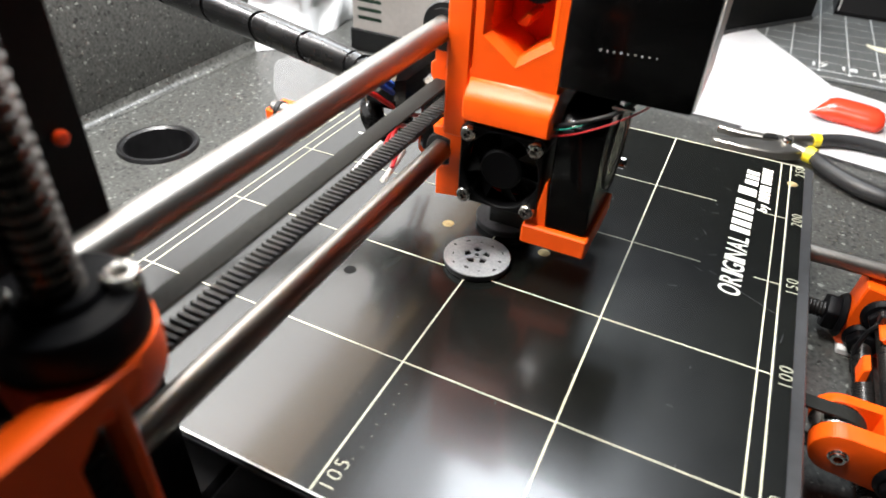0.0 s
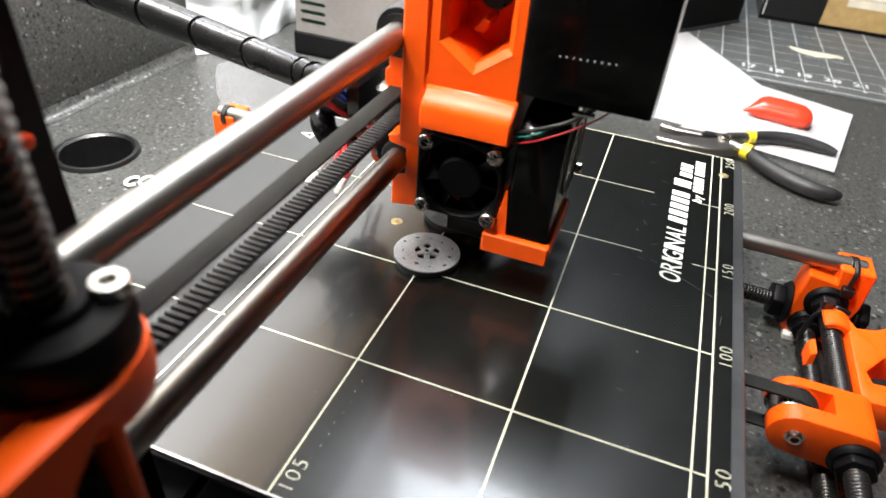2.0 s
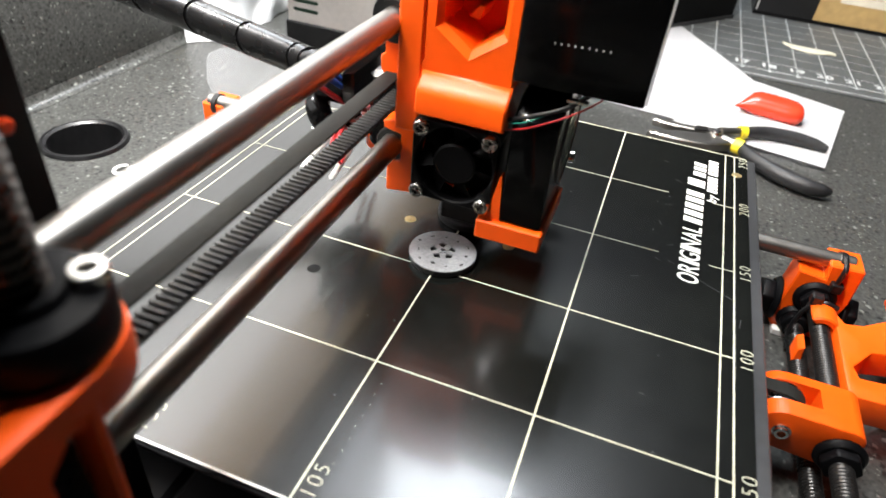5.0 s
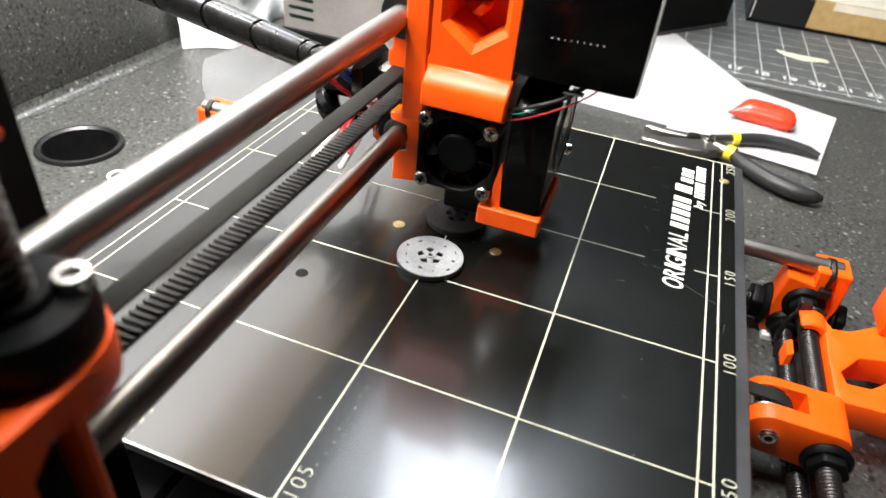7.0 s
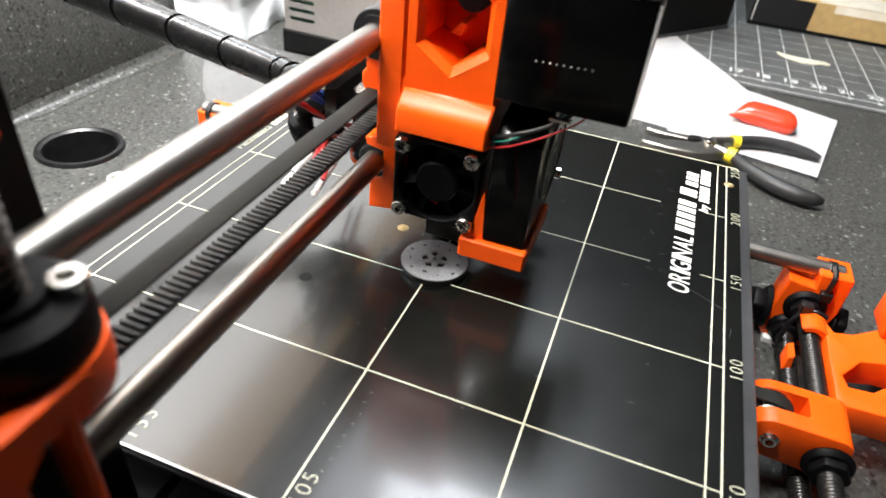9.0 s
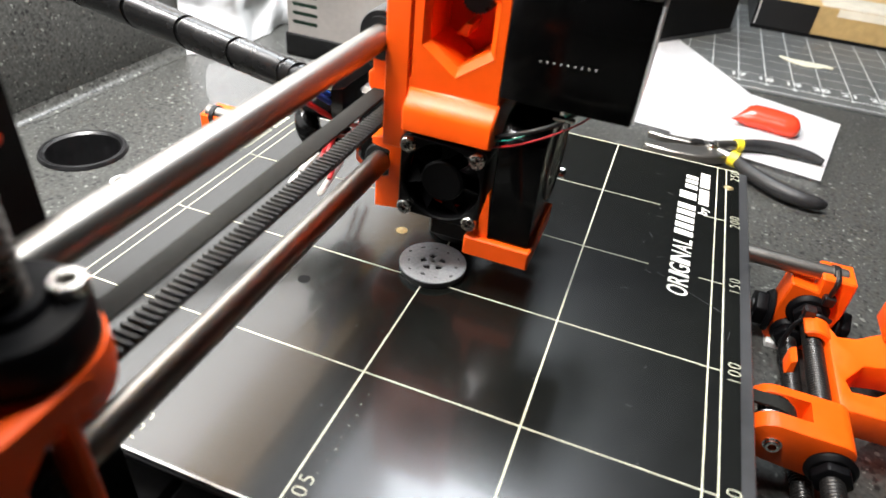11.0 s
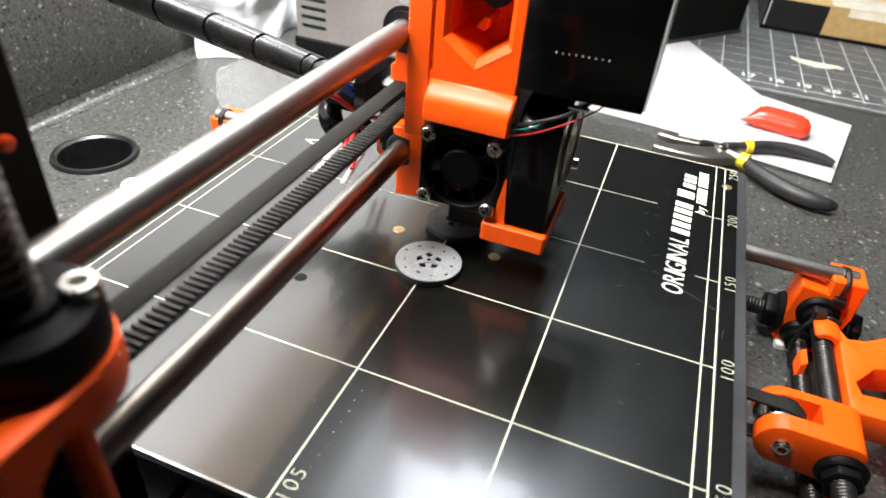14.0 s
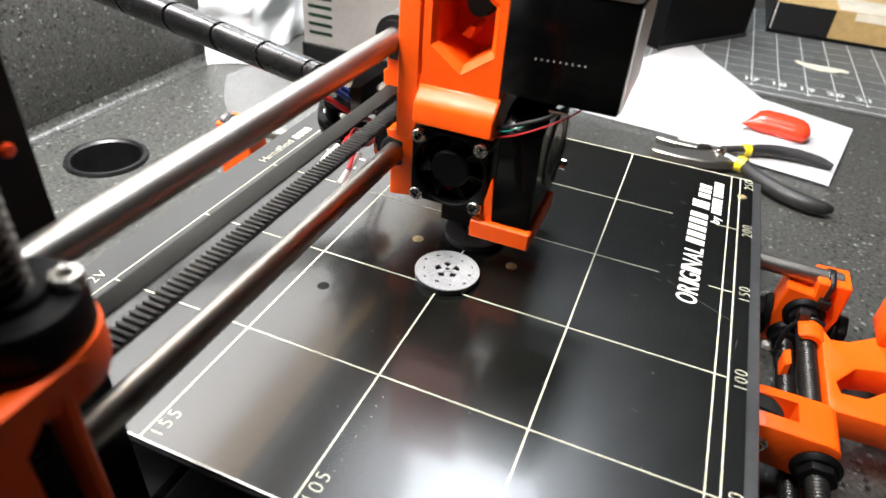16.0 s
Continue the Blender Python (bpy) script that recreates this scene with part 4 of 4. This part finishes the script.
sheet("paper_sheet", [(0.691, 0.0385), (0.545, -0.0433), (0.4255, 0.0150), (0.4420, 0.1500)], 0.0022, "white paper sheet lying over the edge of the mat")
sheet("paper_sheet", [(0.5500, -0.0400), (0.5208, -0.1104), (0.3965, -0.0823), (0.4200, 0.0250)], 0.0032, "white paper sheet under the pliers")

# long-nose pliers
pl = holder("long_nose_pliers", "steel long-nose pliers with black grips and yellow sleeves", "pliers")


def jaw(points, z0, z1, name="jaw"):
    part(name, prism(B(), "z", points, z0, z1, 0.0009), STEEL, pl, "steel plier jaw")


jaw([(0.3990, 0.0400), (0.4010, 0.0395), (0.4025, 0.0240), (0.4040, 0.0070), (0.4070, -0.0020), (0.4065, -0.0100), (0.4010, -0.0120), (0.3975, -0.0020), (0.3970, 0.0090), (0.3965, 0.0280)], 0.0055, 0.0110)
jaw([(0.3785, 0.0415), (0.3800, 0.0410), (0.3900, 0.0210), (0.3950, 0.0040), (0.3985, -0.0040), (0.3940, -0.0140), (0.3870, -0.0170), (0.3810, -0.0080), (0.3765, 0.0040), (0.3750, 0.0210), (0.3765, 0.0390)], 0.0040, 0.0105)
part("jaw_rebate", prism(B(), "z", [(0.3950, 0.0100), (0.4035, 0.0080), (0.4045, 0.0010), (0.3975, -0.0010)], 0.0111, 0.0117, 0.0002), DARKSTEEL, pl, "dark slot beside the pivot")
part("pivot", lathe(B(), "z", 0.3985, -0.0062, [(0, 0.0128), (0.0030, 0.0128), (0.0034, 0.0122), (0.0034, 0.0050), (0, 0.0050)], 24), SCREW, pl, "steel pivot")
part("shank", tube(B(), [(0.4060, -0.0090, 0.0080), (0.4120, -0.0180, 0.0085), (0.4160, -0.0250, 0.0085)], [0.0045, 0.0036, 0.0036], 12), STEEL, pl)
part("shank", tube(B(), [(0.3960, -0.0110, 0.0075), (0.3925, -0.0180, 0.0080), (0.3905, -0.0230, 0.0080)], [0.0045, 0.0040, 0.0040], 12), STEEL, pl)
part("sleeve", tube(B(), [(0.4145, -0.0228, 0.0085), (0.4158, -0.0250, 0.0085), (0.4168, -0.0275, 0.0085)], 0.0048, 16), YELLOW, pl, "yellow sleeve")
part("sleeve", tube(B(), [(0.3918, -0.0196, 0.0080), (0.3905, -0.0222, 0.0080), (0.3893, -0.0250, 0.0080)], 0.0055, 16), YELLOW, pl, "yellow sleeve")
part("grip", tube(B(), [(0.4165, -0.0265, 0.0085), (0.4215, -0.0350, 0.0085), (0.4260, -0.0470, 0.0083), (0.4275, -0.0620, 0.0078), (0.4262, -0.0770, 0.0070), (0.4230, -0.0855, 0.0066)], [0.0042, 0.0046, 0.0050, 0.0052, 0.0046, 0.0027], 18), GRIP, pl, "black curved grip")
part("grip", tube(B(), [(0.3893, -0.0245, 0.0080), (0.3790, -0.0300, 0.0080), (0.3680, -0.0405, 0.0078), (0.3595, -0.0520, 0.0074), (0.3545, -0.0650, 0.0070), (0.3545, -0.0750, 0.0066), (0.3560, -0.0805, 0.0062)], [0.0042, 0.0047, 0.0051, 0.0054, 0.0053, 0.0047, 0.0027], 18), GRIP, pl, "black curved grip")

# red rubber squeeze pouch
bm = B()
rows = []
for y, r, x in ((-0.0195, 0.0006, 0.4660), (-0.0235, 0.0030, 0.4690), (-0.0280, 0.0075, 0.4740), (-0.0325, 0.0125, 0.4785), (-0.0380, 0.0145, 0.4800), (-0.0480, 0.0150, 0.4790), (-0.0580, 0.0148, 0.4765), (-0.0650, 0.0140, 0.4745), (-0.0690, 0.0115, 0.4735), (-0.0712, 0.0070, 0.4730), (-0.0718, 0.0012, 0.4728)):
    rows.append([bm.verts.new((x + r * math.cos(a), y, 0.0092 + min(r * 0.62, 0.0090) * math.sin(a))) for a in [2 * math.pi * i / 24 for i in range(24)]])
for a, b in zip(rows, rows[1:]):
    for i in range(24):
        bm.faces.new((a[i], a[(i + 1) % 24], b[(i + 1) % 24], b[i]))
bm.faces.new(rows[0])
bm.faces.new(rows[-1])
bmesh.ops.recalc_face_normals(bm, faces=bm.faces[:])
thing("rubber_pouch", bm, RED, "glossy red rubber pouch lying on white paper", "pouch", smooth=60)

# cream scrap on the mat
bm = prism(B(), "z", [(0.6950, -0.0707), (0.6905, -0.0800), (0.6885, -0.0950), (0.6890, -0.1080), (0.6880, -0.1180), (0.6840, -0.1230), (0.6790, -0.1210), (0.6800, -0.1150), (0.6740, -0.1070), (0.6715, -0.0950), (0.6765, -0.0820), (0.6870, -0.0720)], 0.0020, 0.0032, 0.0004)
thing("plastic_scrap", bm, CREAM, "cream curved plastic scrap on the cutting mat", "scrap")

# cardboard box with a black flap panel
bx = holder("cardboard_box", "low brown cardboard box with a black end panel and clear tape", "box")
part("box_body", box(B(), 0.7955, 1.05, -0.52, -0.0430, 0.0021, 0.0380, 0.0012), CARDBOARD, bx)
part("end_panel", box(B(), 0.7940, 0.7953, -0.1070, -0.0424, 0.0025, 0.0370, 0.0004), BLACK, bx, "black end panel")
part("end_side", box(B(), 0.7940, 1.05, -0.0428, -0.0412, 0.0025, 0.0460, 0.0004), BLACK, bx, "black side of the box")
part("box_skirt", box(B(), 0.7932, 0.7939, -0.52, -0.0412, 0.0021, 0.0062, 0.0002), FRAME_BLACK, bx, "black bottom edge of the box")
part("panel_edge", box(B(), 0.7930, 0.7939, -0.0452, -0.0440, 0.0070, 0.0365, 0.0002), WHITEPLASTIC, bx, "pale edge of the end panel")
part("box_tape", box(B(), 0.7948, 0.7954, -0.52, -0.128, 0.0290, 0.0375), TAPE, bx, "strip of clear packing tape")
part("box_tape", box(B(), 0.7957, 0.86, -0.52, -0.110, 0.0381, 0.0385), TAPE, bx, "strip of clear packing tape")

# black case standing behind the paper
case = B()
d = (Vector((0.756, -0.019, 0)) - Vector((0.655, 0.056, 0))).normalized()
nrm = Vector((-d.y, d.x, 0))
if nrm.x < 0:
    nrm = -nrm
p0, p1 = Vector((0.640, 0.067, 0)), Vector((0.756, -0.019, 0))
prism(case, "z", [tuple(p[:2]) for p in (p0, p1, p1 + nrm * 0.09, p0 + nrm * 0.09)], 0.0021, 0.13, 0.002)
case_ob = thing("black_case", case, FAN_BLACK, "black plastic case standing on the cutting mat", "case")

q0, q1 = p0 - nrm * 0.0012, p1 - nrm * 0.0012
part("case_foot", prism(B(), "z", [tuple(p[:2]) for p in (q0, q1, q1 + nrm * 0.001, q0 + nrm * 0.001)], 0.0021, 0.0060), PCB, case_ob, "grey bottom edge of the case")

# power supply
ps = holder("power_supply", "metal power supply with vent slots on a black base", "power supply")
part("psu_base", box(B(), 0.4130, 0.4700, 0.150, 0.3590, 0.0, 0.0200, 0.0010), MOTOR_BLACK, ps, "black base")
slots = []
for zz in (0.0300, 0.0375, 0.0450, 0.0525, 0.0600):
    slots.append([(0.3270, zz), (0.3285, zz - 0.0012), (0.3500, zz - 0.0012), (0.3515, zz), (0.3515, zz + 0.0012), (0.3500, zz + 0.0022), (0.3285, zz + 0.0022), (0.3270, zz + 0.0012)])
part("psu_case", prism(B(), "x", [(0.150, 0.0203), (0.3560, 0.0203), (0.3560, 0.110), (0.150, 0.110)], 0.4140, 0.4152, holes=slots), ALU, ps, "brushed metal case with slots")
part("psu_inside", box(B(), 0.4200, 0.4680, 0.150, 0.3560, 0.0203, 0.110), material("circuit_board_green", (0.02, 0.06, 0.035), 0.5, grain=0.4, scale=250), ps, "green circuit board inside")

# crumpled clear bag
bm = B()
bmesh.ops.create_grid(bm, x_segments=26, y_segments=26, size=0.5)
for v in bm.verts:
    u, w = v.co.x + 0.5, v.co.y + 0.5
    p = Vector((u * 5, w * 5, 0.3))
    k = noise.noise(p * 0.9) * 0.012 + noise.noise(p * 2.6) * 0.0022
    bend = max(0.0, 0.22 - u) / 0.22
    v.co = Vector((0.352 + 0.16 * u + 0.012 * bend + k * 0.5, 0.392 + 0.014 * u + 0.034 * bend + k * 0.8, 0.001 + 0.12 * w + 0.004 * noise.noise(p * 2) * (w > 0.02)))
bmesh.ops.solidify(bm, geom=bm.faces[:], thickness=0.0004)
bmesh.ops.recalc_face_normals(bm, faces=bm.faces[:])
thing("plastic_bag", bm, BAG, "crumpled clear plastic bag standing on the counter", "bag", smooth=75)

# loose clear film lying on the counter in front of the bag
bm = prism(B(), "z", [(0.352, 0.396), (0.335, 0.385), (0.305, 0.362), (0.275, 0.330), (0.285, 0.290), (0.33, 0.255), (0.41, 0.262), (0.41, 0.392)], 0.0006, 0.0010)
thing("clear_film", bm, FILM, "thin clear plastic film lying on the counter", "plastic film")

# wire clips on the counter
for k, (xx, yy) in enumerate(((0.1760, 0.3260), (0.1800, 0.3190), (0.1870, 0.3130))):
    bm = tube(B(), [(xx + 0.005 * math.cos(a * 0.7), yy + 0.004 * math.sin(a * 0.7), 0.0012) for a in range(7)], 0.0011, 8)
    thing("wire_clip", bm, WHITEPLASTIC, "small bent white wire clip on the counter", "clip", group="wire clips")


# ---- movement ----
BED = [(0, 0.0028), (0.5, -0.0028), (1, -0.0014), (1.5, -0.0015), (2, 0.0092), (2.5, 0.0050), (3, -0.0112), (3.5, -0.0012), (4, 0.0119), (4.2, 0.0079), (4.7, -0.004), (5.3, 0.004),
       (6.0, 0.0100), (6.3, 0.0109), (6.5, 0.0096), (7, 0.0), (7.5, -0.0112), (8, -0.0136), (8.5, -0.0048), (9, -0.0019), (9.2, -0.0013), (10.2, 0.002), (11.3, -0.0020),
       (11.5, -0.0026), (12, 0.0037), (12.5, 0.0045), (13, 0.0062), (13.5, 0.0062), (14, 0.0044), (14.5, 0.0020), (15, 0.0051), (15.5, -0.0016), (16, -0.0083)]
CARRIAGE = [(0, -0.0115), (0.5, -0.0132), (1, -0.0181), (1.5, -0.0176), (2, -0.0180), (2.5, -0.0009), (3, -0.0090), (3.5, -0.0229), (4, -0.0140), (4.2, -0.0069), (5.2, -0.0150),
            (6.3, -0.0116), (6.5, -0.0070), (7, 0.0), (7.5, -0.0040), (8, -0.0154), (8.5, -0.0235), (9, -0.0208), (10.2, -0.012), (11.5, -0.0201),
            (12, -0.0103), (12.5, -0.0077), (13, -0.0116), (13.5, -0.0115), (14, -0.0063), (14.5, -0.0053), (15, -0.0032), (15.5, -0.0008), (16, -0.0030)]


def motions():
    walk(bed, [(t, pose(0, d, 0)) for t, d in BED])
    walk(extruder, [(t, pose(d, 0, 0)) for t, d in CARRIAGE])
    walk(disc_a, [(t, pose(0.1080, 0.1050 + d, BED_Z)) for t, d in BED])
    walk(disc_b, [(t, pose(0.1390, 0.1050 + d, BED_Z)) for t, d in BED])


motions()
